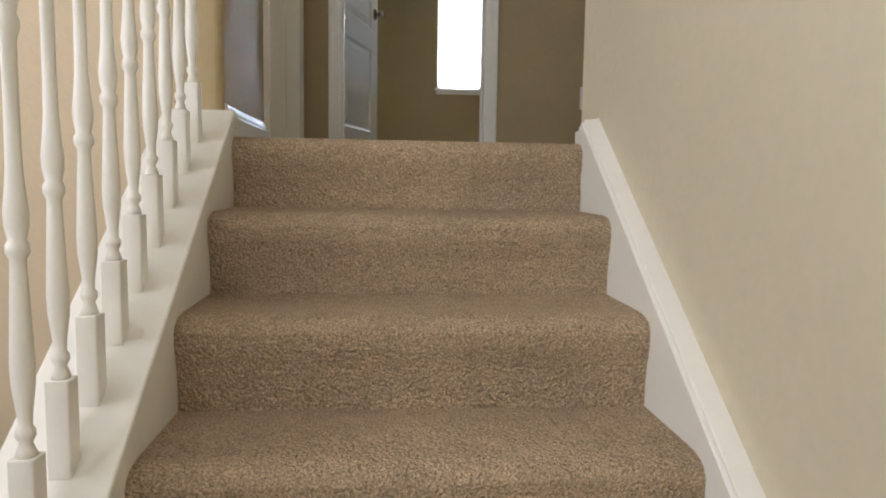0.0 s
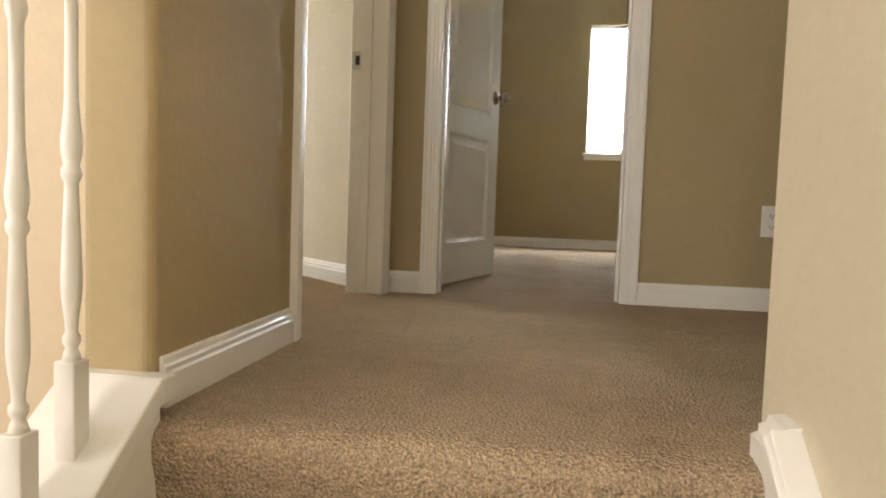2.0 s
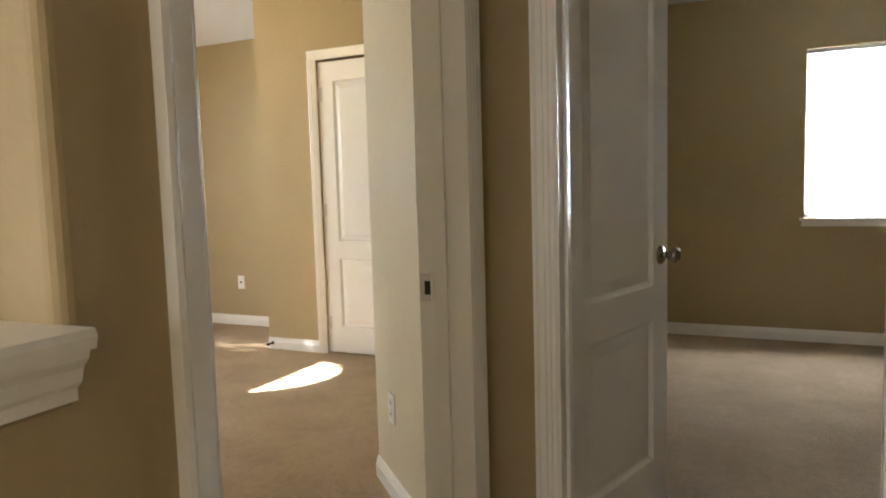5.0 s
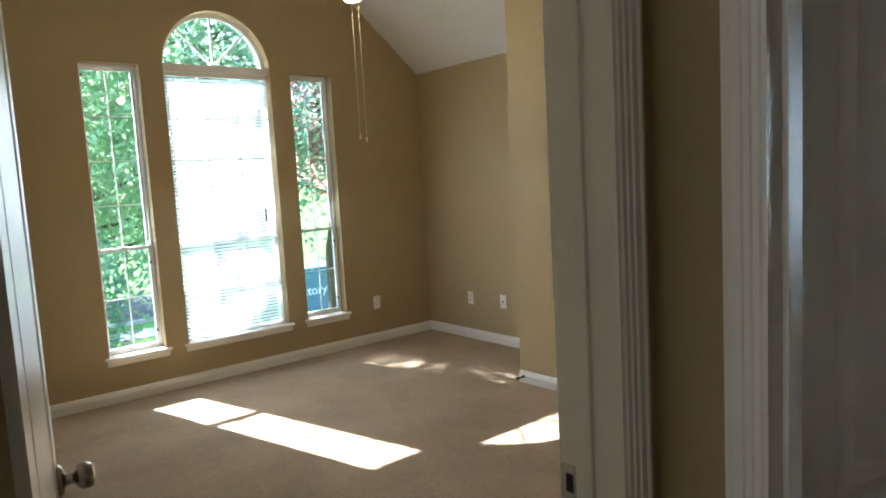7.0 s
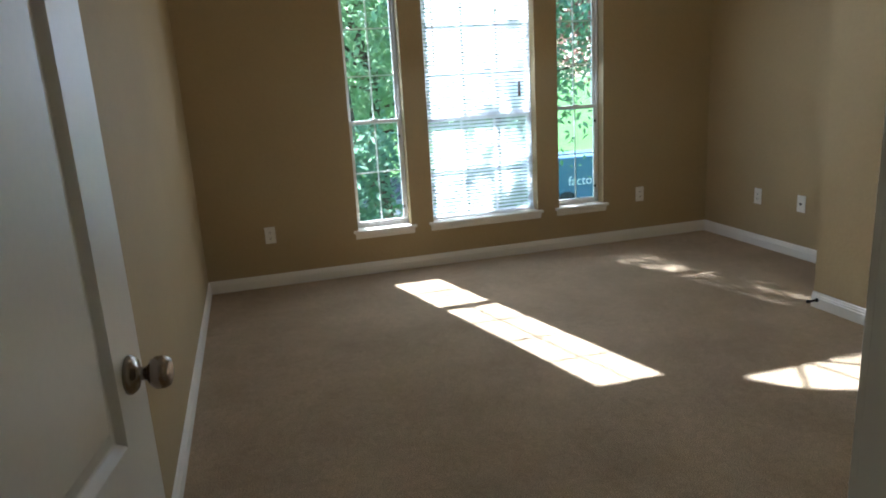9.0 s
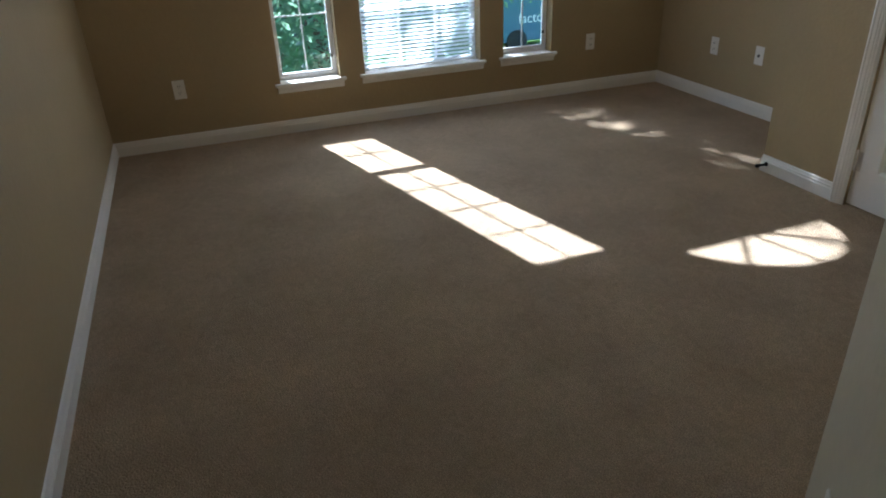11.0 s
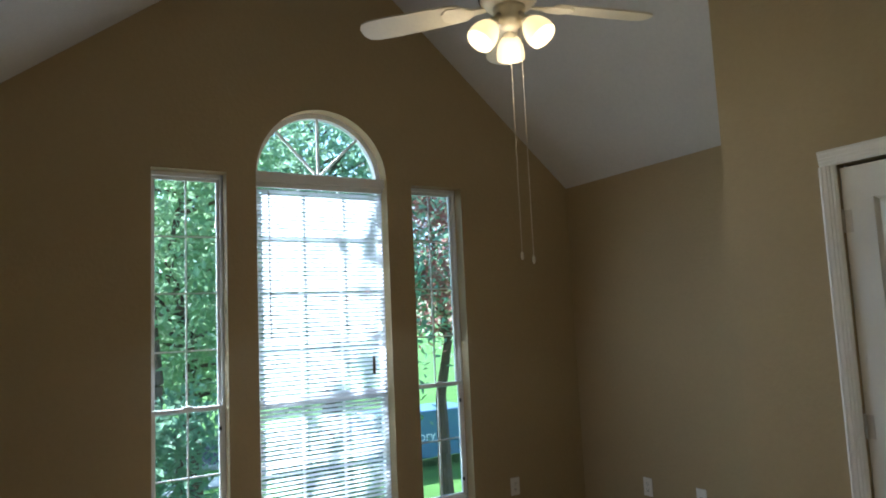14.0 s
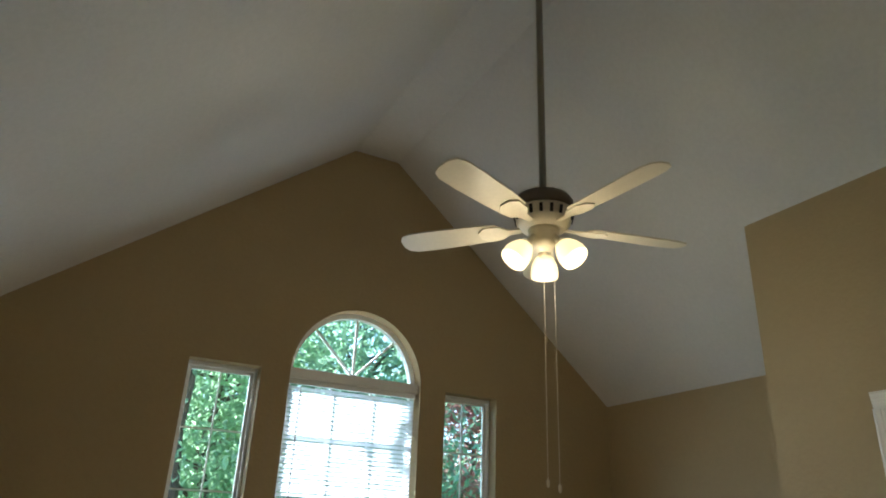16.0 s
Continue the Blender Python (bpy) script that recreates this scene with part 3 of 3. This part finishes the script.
def blind(name, along, y0, y1, z0, z1, label, tilt, pitch=0.0255):
    """Horizontal slat blind; local x along the window, y towards the room."""
    root = tagged(new(name), label, "window blind")
    W = y1 - y0
    boxes("headrail", [(0, -0.014, z1 - 0.03, W, 0.014, z1)], M_VINYL, root, bevel=0.003)
    boxes("bottom_rail", [(0, -0.011, z0, W, 0.011, z0 + 0.014)], M_VINYL, root, bevel=0.003)
    me = None
    z = z0 + 0.03
    while z < z1 - 0.035:
        if me is None:
            bm = bmesh.new()
            c, s = math.cos(radians(tilt)) * 0.0125, math.sin(radians(tilt)) * 0.0125
            prof = [(-c, -s), (0, 0.0018), (c, s), (0, 0.0008)]
            sweep(bm, prof, (0.004, 0, 0), (W - 0.004, 0, 0), (0, 1, 0), Z)
            o = done("slat", bm, M_SLAT, root)
            me = o.data
        else:
            o = new("slat", me)
            o.parent = root
        o.location = (0, 0, z)
        z += pitch
    for f in (0.1, 0.5, 0.9):
        boxes("ladder_cord", [(W * f - 0.001, 0.011, z0, W * f + 0.001, 0.0125, z1)], M_VINYL, root)
    root.matrix_world = along
    return root, W


bl, BW = blind("window_blind", Matrix(((0, 1, 0, -4.425), (1, 0, 0, MID[0] + 0.012), (0, 0, 1, 0), (0, 0, 0, 1))), MID[0] + 0.012, MID[1] - 0.012, SILL + 0.012, HEAD - 0.032, "white slatted blind lowered over the arched window", 50)
bm = bmesh.new()
lathe(bm, [(0.004, 1.44), (0.0035, 2.3)], 8, pose(0.07, 0.02, 0))
done("tilt_wand", bm, M_STEEL, bl)
bm = bmesh.new()
lathe(bm, [(0.0012, 1.30), (0.0012, 2.3)], 6, pose(BW - 0.1, 0.018, 0))
done("lift_cord", bm, M_VINYL, bl)
bm = bmesh.new()
lathe(bm, [(0.004, 1.30), (0.008, 1.285), (0.010, 1.20), (0.009, 1.19)], 10, pose(BW - 0.1, 0.018, 0))
tagged(done("tassel", bm, M_WOOD, bl), "dark cord tassel")

# study window
root = tagged(new("window_4"), "small white study window", "window", kind="structure")
boxes("frame", [(SW[0], 5.45, SW[2], SW[0] + 0.03, 5.49, SW[3]), (SW[1] - 0.03, 5.45, SW[2], SW[1], 5.49, SW[3]), (SW[0], 5.45, SW[2], SW[1], 5.49, SW[2] + 0.03), (SW[0], 5.45, SW[3] - 0.03, SW[1], 5.49, SW[3])], M_VINYL, root)
boxes("sill", [(SW[0] - 0.03, 5.355, SW[2] - 0.02, SW[1] + 0.03, 5.45, SW[2] - 0.001)], M_TRIM, root, bevel=0.004)
boxes("apron", [(SW[0] - 0.015, 5.378, SW[2] - 0.06, SW[1] + 0.015, 5.3895, SW[2] - 0.02)], M_TRIM, root)
bm = bmesh.new()
box(bm, SW[0] + 0.03, 5.468, SW[2] + 0.03, SW[1] - 0.03, 5.472, SW[3] - 0.03)
pane("pane", bm, root)
blind("window_blind", pose(SW[0] + 0.01, 5.42, 0), 0, SW[1] - SW[0] - 0.02, SW[2] + 0.012, SW[3] - 0.004, "white slatted blind closed over the study window", 62, 0.021)

# ---------------- stairs ----------------
X0, X1 = 0.132, 1.038


def stair():
    prof = []
    N = 8
    for i in range(N):
        y, z = -0.008 - RUN * i, -RISE * i
        nose = y - 0.016
        prof += [(nose + 0.06, z), (nose + 0.038, z - 0.002), (nose + 0.02, z - 0.007), (nose + 0.007, z - 0.016), (nose, z - 0.03), (nose + 0.001, z - 0.06), (y - 0.004, z - 0.10), (y, z - 0.14), (y, z - RISE + 0.002)]
    yb = -0.008 - RUN * (N - 1)
    prof = [(0.0395, 0.0)] + prof[1:] + [(yb, -RISE * N), (0.0395, -RISE * N)]
    root = tagged(new("staircase"), "beige carpeted staircase with white skirt boards", "stairs", kind="structure")
    bm = bmesh.new()
    sweep(bm, prof, (X0, 0, 0), (X1, 0, 0), (0, 1, 0), Z)
    done("carpeted_steps", bm, M_CARPET, root)
    k = RISE / RUN
    # wall skirt with a bead along its top
    bm = bmesh.new()

    def slope(x0, x1, ztop, zbot, y0, y1):
        hexa(bm, ((x0, y0, zbot + k * y0), (x1, y0, zbot + k * y0), (x1, y1, zbot + k * y1), (x0, y1, zbot + k * y1)), ((x0, y0, ztop + k * y0), (x1, y0, ztop + k * y0), (x1, y1, ztop + k * y1), (x0, y1, ztop + k * y1)))
    slope(X1 - 0.0, 1.0855, 0.052, -0.45, -2.0, -0.01)
    done("wall_skirt", bm, M_TRIM, root, bevel=0.003)
    bm = bmesh.new()
    slope(X1 - 0.004, 1.0855, 0.062, 0.0525, -2.0, -0.01)
    slope(X1 + 0.004, 1.0855, 0.070, 0.0625, -2.0, -0.01)
    done("skirt_bead", bm, M_TRIM, root, bevel=0.003)
    bm = bmesh.new()
    slope(X0 - 0.025, X0, 0.02, -0.5, -2.0, 0.0)
    slope(-0.015, 0.01, 0.02, -0.6, -2.0, 0.0)
    done("stringer", bm, M_TRIM, root)
    bm = bmesh.new()
    slope(-0.04, X0 + 0.004, 0.064, 0.0205, -2.0, 0.0)
    box(bm, -0.04, 0.0, 0.0205, X0 + 0.004, 0.04, 0.064)
    done("stringer_cap", bm, M_TRIM, root, bevel=0.004)
    bm = bmesh.new()
    sweep(bm, [(0, 0), (-0.046, 0), (-0.046, 0.055), (-0.036, 0.06), (-0.036, 0.07), (-0.026, 0.075), (-0.022, 0.084), (0, 0.088)], (1.0855, -0.0098, -0.022), (1.0855, 0.06, -0.022), (1, 0, 0), Z)
    done("skirt_end", bm, M_TRIM, root)
    return root


stair()


def cap_z(y):
    return 0.064 + RISE / RUN * y


def baluster():
    root = tagged(new("baluster"), "white turned wooden baluster with square foot", "baluster", group="stair balusters")
    k = RISE / RUN
    hw = 0.0165
    bm = bmesh.new()
    hexa(bm, ((-hw, -hw, -hw * k), (hw, -hw, -hw * k), (hw, hw, hw * k), (-hw, hw, hw * k)), ((-hw, -hw, 0.132), (hw, -hw, 0.132), (hw, hw, 0.132), (-hw, hw, 0.132)))
    done("foot", bm, M_TRIM, root, bevel=0.002)
    bm = bmesh.new()
    lathe(bm, [(0.0134, 0.131), (0.0109, 0.142), (0.008, 0.150), (0.0122, 0.158), (0.0122, 0.166), (0.0084, 0.172), (0.0092, 0.188), (0.0139, 0.225), (0.0147, 0.252), (0.013, 0.295), (0.0097, 0.375), (0.0097, 0.386), (0.0139, 0.394), (0.0139, 0.404), (0.0105, 0.410),
               (0.0139, 0.428), (0.0147, 0.444), (0.0122, 0.468), (0.0097, 0.50), (0.0088, 0.57), (0.0092, 0.655), (0.013, 0.668), (0.013, 0.678), (0.0097, 0.685), (0.0134, 0.702), (0.0134, 0.708)], 14)
    done("turned_shaft", bm, M_TRIM, root, smooth=True)
    bm = bmesh.new()
    hexa(bm, ((-hw, -hw, 0.706), (hw, -hw, 0.706), (hw, hw, 0.706), (-hw, hw, 0.706)), ((-hw, -hw, 0.88 - hw * k), (hw, -hw, 0.88 - hw * k), (hw, hw, 0.88 + hw * k), (-hw, hw, 0.88 + hw * k)))
    done("head", bm, M_TRIM, root, bevel=0.002)
    return root


YB = [-0.112 - 0.1 * i for i in range(17)]
b0 = baluster()
b0.matrix_world = pose(0.062, YB[0], cap_z(YB[0]))
for y in YB[1:]:
    copy_thing(b0, pose(0.062, y, cap_z(y)))
bm = bmesh.new()
RAIL = [(-0.03, 0), (0.03, 0), (0.03, 0.012), (0.024, 0.022), (0.03, 0.035), (0.03, 0.048), (0.018, 0.06), (-0.018, 0.06), (-0.03, 0.048), (-0.03, 0.035), (-0.024, 0.022), (-0.03, 0.012)]
sweep(bm, RAIL, (0.062, -2.0, cap_z(-2.0) + 0.88), (0.062, 0.04, cap_z(0.04) + 0.88), (1, 0, 0), Z)
tagged(done("handrail", bm, M_TRIM), "white painted stair handrail on balusters", "handrail")
# moulded cap on the half wall
bm = bmesh.new()
sweep(bm, [(-0.19, 1.02), (0.045, 1.02), (0.048, 1.012), (0.045, 0.999), (0.036, 0.999), (0.033, 0.988), (0.024, 0.978), (0.020, 0.962), (0.012, 0.955), (0.012, 0.942), (0.0, 0.938), (0.0, 0.946), (-0.125, 0.946), (-0.125, 0.938), (-0.137, 0.942), (-0.17, 0.99), (-0.19, 1.0)], (XD1, 0.0, 0), (XD1, 0.495, 0), (1, 0, 0), Z)
tagged(done("trim_half_wall_cap", bm, M_TRIM), "white crown-moulded cap on the half wall", "wall cap", kind="structure")

# low dark cabinet in the foyer
cab = tagged(new("cabinet"), "dark brown wooden cabinet below the stairwell wall", "cabinet")
boxes("body", [(-2.6, 0.16, -1.47, -0.95, 0.455, -0.83)], M_WOOD, cab, bevel=0.004)
boxes("top", [(-2.63, 0.14, -0.83, -0.92, 0.458, -0.80)], M_WOOD, cab, bevel=0.006)


# ---------------- ceiling fan ----------------
def ceiling_fan(x, y):
    root = tagged(new("ceiling_fan"), "cream five-blade ceiling fan with three lit glass shades", "ceiling fan")
    bm = bmesh.new()
    lathe(bm, [(0.0145, 2.78), (0.0145, 3.86)], 14)
    done("downrod", bm, M_ROD, root, smooth=True)
    bm = bmesh.new()
    lathe(bm, [(0.02, 3.83), (0.05, 3.85), (0.065, 3.90), (0.065, 3.918)], 20)
    done("canopy", bm, M_FANM, root, smooth=True)
    bm = bmesh.new()
    lathe(bm, [(0.02, 2.80), (0.06, 2.795), (0.105, 2.775), (0.118, 2.755), (0.118, 2.73), (0.112, 2.715)][::-1], 28)
    done("motor_housing", bm, M_FANM, root, smooth=True)
    bm = bmesh.new()
    lathe(bm, [(0.05, 2.64), (0.085, 2.645), (0.105, 2.665), (0.116, 2.715)], 28)
    done("motor_skirt", bm, M_FANC, root, smooth=True)
    slot = None
    for i in range(18):
        if slot is None:
            bm = bmesh.new()
            q = [Vector(p) for p in ((0.1065, -0.006, 2.672), (0.1065, 0.006, 2.672), (0.1145, 0.006, 2.705), (0.1145, -0.006, 2.705))]
            hexa(bm, q, [p + Vector((0.004, 0, -0.001)) for p in q])
            slot = vent = done("vent", bm, M_DARK, root)
        else:
            vent = new("vent", slot.data)
            vent.parent = root
        vent.matrix_local = pose(0, 0, 0, 0, 0, i * 20)
    bm = bmesh.new()
    lathe(bm, [(0.02, 2.56), (0.04, 2.57), (0.05, 2.59), (0.045, 2.61), (0.06, 2.625), (0.06, 2.642)], 24)
    done("light_hub", bm, M_FANC, root, smooth=True)
    iron = blade = None
    for i in range(5):
        a = 4 + 72 * i
        if blade is None:
            bm = bmesh.new()
            outline = [(0.19, -0.05), (0.30, -0.058), (0.46, -0.063), (0.55, -0.061), (0.585, -0.048), (0.60, -0.02), (0.60, 0.02), (0.585, 0.048), (0.55, 0.061), (0.46, 0.063), (0.30, 0.058), (0.19, 0.05), (0.175, 0.03), (0.175, -0.03)]
            sweep(bm, outline, (0, 0, 0), (0, 0, 0.006), (1, 0, 0), (0, 1, 0))
            blade = done("blade", bm, M_FANB, root, bevel=0.002)
            bm = bmesh.new()
            sweep(bm, [(0.085, -0.012), (0.14, -0.016), (0.17, -0.04), (0.23, -0.045), (0.26, -0.02), (0.26, 0.02), (0.23, 0.045), (0.17, 0.04), (0.14, 0.016), (0.085, 0.012)], (0, 0, -0.007), (0, 0, -0.0005), (1, 0, 0), (0, 1, 0))
            iron = done("blade_iron", bm, M_FANC, root, bevel=0.002)
            bo, io = blade, iron
        else:
            bo, io = new("blade", blade.data), new("blade_iron", iron.data)
            bo.parent = io.parent = root
        bo.matrix_local = io.matrix_local = pose(0, 0, 2.655, 0, 0, a) @ pose(0, 0, 0, 12, 0, 0)
    for i in range(3):
        a = 24 + 120 * i
        m = pose(0, 0, 0, 0, 0, a) @ pose(0.05, 0, 2.60, 0, -38, 0) @ pose(0, 0, 0, 180, 0, 0)
        bm = bmesh.new()
        lathe(bm, [(0.012, -0.01), (0.012, 0.03), (0.026, 0.034), (0.026, 0.05)], 14, m)
        done("lamp_holder", bm, M_FANC, root, smooth=True)
        bm = bmesh.new()
        lathe(bm, [(0.026, 0.045), (0.038, 0.058), (0.049, 0.082), (0.054, 0.108), (0.053, 0.130), (0.051, 0.134), (0.047, 0.130)], 22, m)
        tagged(done("glass_shade", bm, M_SHADE, root, smooth=True), "lit frosted glass bell shade")
    for dx, z in ((-0.02, 1.735), (0.045, 1.715)):
        bm = bmesh.new()
        lathe(bm, [(0.001, z), (0.001, 2.58)], 6, pose(dx, 0.012, 0))
        lathe(bm, [(0.002, z - 0.03), (0.006, z - 0.022), (0.006, z - 0.008), (0.002, z)], 10, pose(dx, 0.012, 0))
        done("pull_chain", bm, M_FANC, root)
    root.location = (x, y, 0)
    return root


ceiling_fan(-2.455, 2.76)
for i in range(3):
    a = radians(24 + 120 * i)
    d = bpy.data.lights.new("fan_bulb", 'POINT')
    d.energy, d.color, d.shadow_soft_size = 0.52, (1.0, 0.72, 0.40), 0.04
    o = new("fan_bulb", d)
    o.location = (-2.455 + 0.15 * math.cos(a), 2.76 + 0.15 * math.sin(a), 2.40)


# ---------------- outside ----------------
GZ = -3.0
bm = bmesh.new()
box(bm, -600, -600, GZ - 0.2, 600, 600, GZ)
tagged(done("ground", bm, M_GRASS), "green lawn reaching to the distance", "ground", kind="structure")
tagged(boxes("road", [(-31, -300, GZ + 0.001, -24, 300, GZ + 0.02)], M_ROAD), "grey asphalt street", "road", kind="structure")
tagged(boxes("pavement", [(-22.5, -300, GZ + 0.001, -21.2, 300, GZ + 0.05), (-24, -300, GZ + 0.001, -23.85, 300, GZ + 0.14), (-21.2, 4.0, GZ + 0.001, -13.5, 5.0, GZ + 0.05)], M_CONC), "pale concrete sidewalk, front walk and kerb", "pavement", kind="structure")


def tree(x, y, height, crown, clumps, material, seed, base=0.35, lean=(0, 0), leaf=0.11, per=70):
    rnd = random.Random(seed)
    root = tagged(new("tree"), "leafy garden tree in summer", "tree")
    bm = bmesh.new()
    pts = []
    for i in range(7):
        t = i / 6
        pts.append(Vector((lean[0] * t + rnd.uniform(-0.06, 0.06) * i, lean[1] * t + rnd.uniform(-0.06, 0.06) * i, height * 0.8 * t)))

    def limb(a, b, r0, r1):
        d = (b - a)
        q = d.to_track_quat('Z', 'Y').to_matrix().to_4x4()
        lathe(bm, [(r0, 0), (r1, d.length)], 7, Matrix.Translation(a) @ q)
    r = 0.03 * height ** 0.8
    for i in range(6):
        limb(pts[i], pts[i + 1], r * (1 - i / 6.5), r * (1 - (i + 1) / 6.5))
    ends = []
    for i in range(clumps):
        t = rnd.uniform(base, 1.0)
        k = min(5, int(t * 6))
        a = pts[k].lerp(pts[k + 1], t * 6 - k if k < 6 else 1) if k < 6 else pts[6]
        ang_ = rnd.uniform(0, 2 * math.pi)
        rr = crown * math.sqrt(max(0.05, 1 - ((t - 0.62) / 0.45) ** 2)) * rnd.uniform(0.25, 1.0)
        e = a + Vector((math.cos(ang_) * rr, math.sin(ang_) * rr, rnd.uniform(0.0, 0.35) * rr + 0.1))
        if i % 3 == 0:
            limb(a, e, r * 0.22, r * 0.05)
        ends.append(e)
    done("trunk", bm, M_BARK, root)
    n = clumps * per
    V, F = [], []
    for e in ends:
        s = rnd.uniform(0.35, 0.7) * crown * 0.42
        for _ in range(per):
            c = e + Vector((rnd.gauss(0, s), rnd.gauss(0, s), rnd.gauss(0, s * 0.7)))
            q = Euler((rnd.uniform(-1, 1), rnd.uniform(-1, 1), rnd.uniform(0, 6.28))).to_matrix()
            l = leaf * rnd.uniform(0.6, 1.3)
            k = len(V)
            for p in ((-l, 0, 0), (0, -l * 0.42, 0.1 * l), (l, 0, -0.15 * l), (0, l * 0.42, 0.1 * l)):
                V.append(tuple(c + q @ Vector(p)))
            F.append((k, k + 1, k + 2, k + 3))
    me = bpy.data.meshes.new("leaves")
    me.from_pydata(V, [], F)
    me.materials.append(material)
    lv = new("leaves", me)
    lv.parent = root
    tagged(lv, kind="stuff")
    root.location = (x, y, GZ)
    return root


tree(-12.5, 3.4, 10.5, 2.2, 90, M_LEAF, 1, leaf=0.08, per=190)
tree(-13.5, 6.3, 11.0, 2.4, 90, M_LEAF2, 2, leaf=0.085, per=180)
tree(-15.0, 9.8, 10.0, 2.0, 70, M_LEAFR, 4, base=0.5, leaf=0.085, per=170)
tree(-17.5, 4.5, 11.5, 3.0, 90, M_LEAF, 6, leaf=0.15, per=100)
tree(-9.0, 2.0, 4.4, 1.3, 40, M_LEAF2, 21, base=0.1, leaf=0.075, per=210)
tree(-9.6, 4.6, 3.4, 1.1, 30, M_LEAF, 22, base=0.1, leaf=0.075, per=200)
# sparse crown above the view, added to dapple the right window's sunlight
tree(-10.6, 2.5, 14.2, 1.0, 32, M_LEAF, 5, base=0.74, per=58)
tree(-18.0, 0.5, 11.0, 3.0, 80, M_LEAF2, 3, leaf=0.15)
tree(-33.0, 4, 12, 4.5, 90, M_LEAF2, 7, leaf=0.24)
tree(-34.0, 14, 12, 4.5, 90, M_LEAF, 8, leaf=0.24)
tree(-36.0, 25, 12, 4.5, 80, M_LEAF, 9, leaf=0.24)
tree(-34.0, 35, 12, 4.5, 80, M_LEAF2, 10, leaf=0.24)


def van(x, y):
    root = tagged(new("van"), "dark blue service van parked by the lawn", "van")
    bm = bmesh.new()
    prof = [(-2.4, 0.3), (2.3, 0.3), (2.4, 0.5), (2.4, 0.9), (1.7, 1.05), (1.15, 1.72), (-2.3, 1.75), (-2.42, 1.6)]
    sweep(bm, prof, (-0.85, 0, 0), (0.85, 0, 0), (0, 1, 0), Z)
    done("body", bm, M_SIGN, root, bevel=0.06, seg=3)
    for wy in (-1.55, 1.55):
        for wx in (-0.8, 0.8):
            bm = bmesh.new()
            lathe(bm, [(0.2, -0.1), (0.33, -0.1), (0.34, 0), (0.33, 0.1), (0.2, 0.1)], 18, pose(wx, wy, 0.34, 0, 90, 0))
            done("wheel", bm, M_DARK, root)
    bm = bmesh.new()
    box(bm, 0.849, 0.75, 1.05, 0.856, 1.25, 1.5)
    done("side_window", bm, M_DARK, root)
    c = bpy.data.curves.new("lettering", 'FONT')
    c.body, c.size, c.extrude = "factory", 0.42, 0.004
    t = new("lettering", c)
    t.data.materials.append(M_SIGNW)
    t.parent = root
    t.matrix_local = Matrix(((0, 0, 1, 0.857), (1, 0, 0, -1.5), (0, 1, 0, 0.85), (0, 0, 0, 1)))
    root.location = (x, y, GZ)


van(-20.0, 12.2)
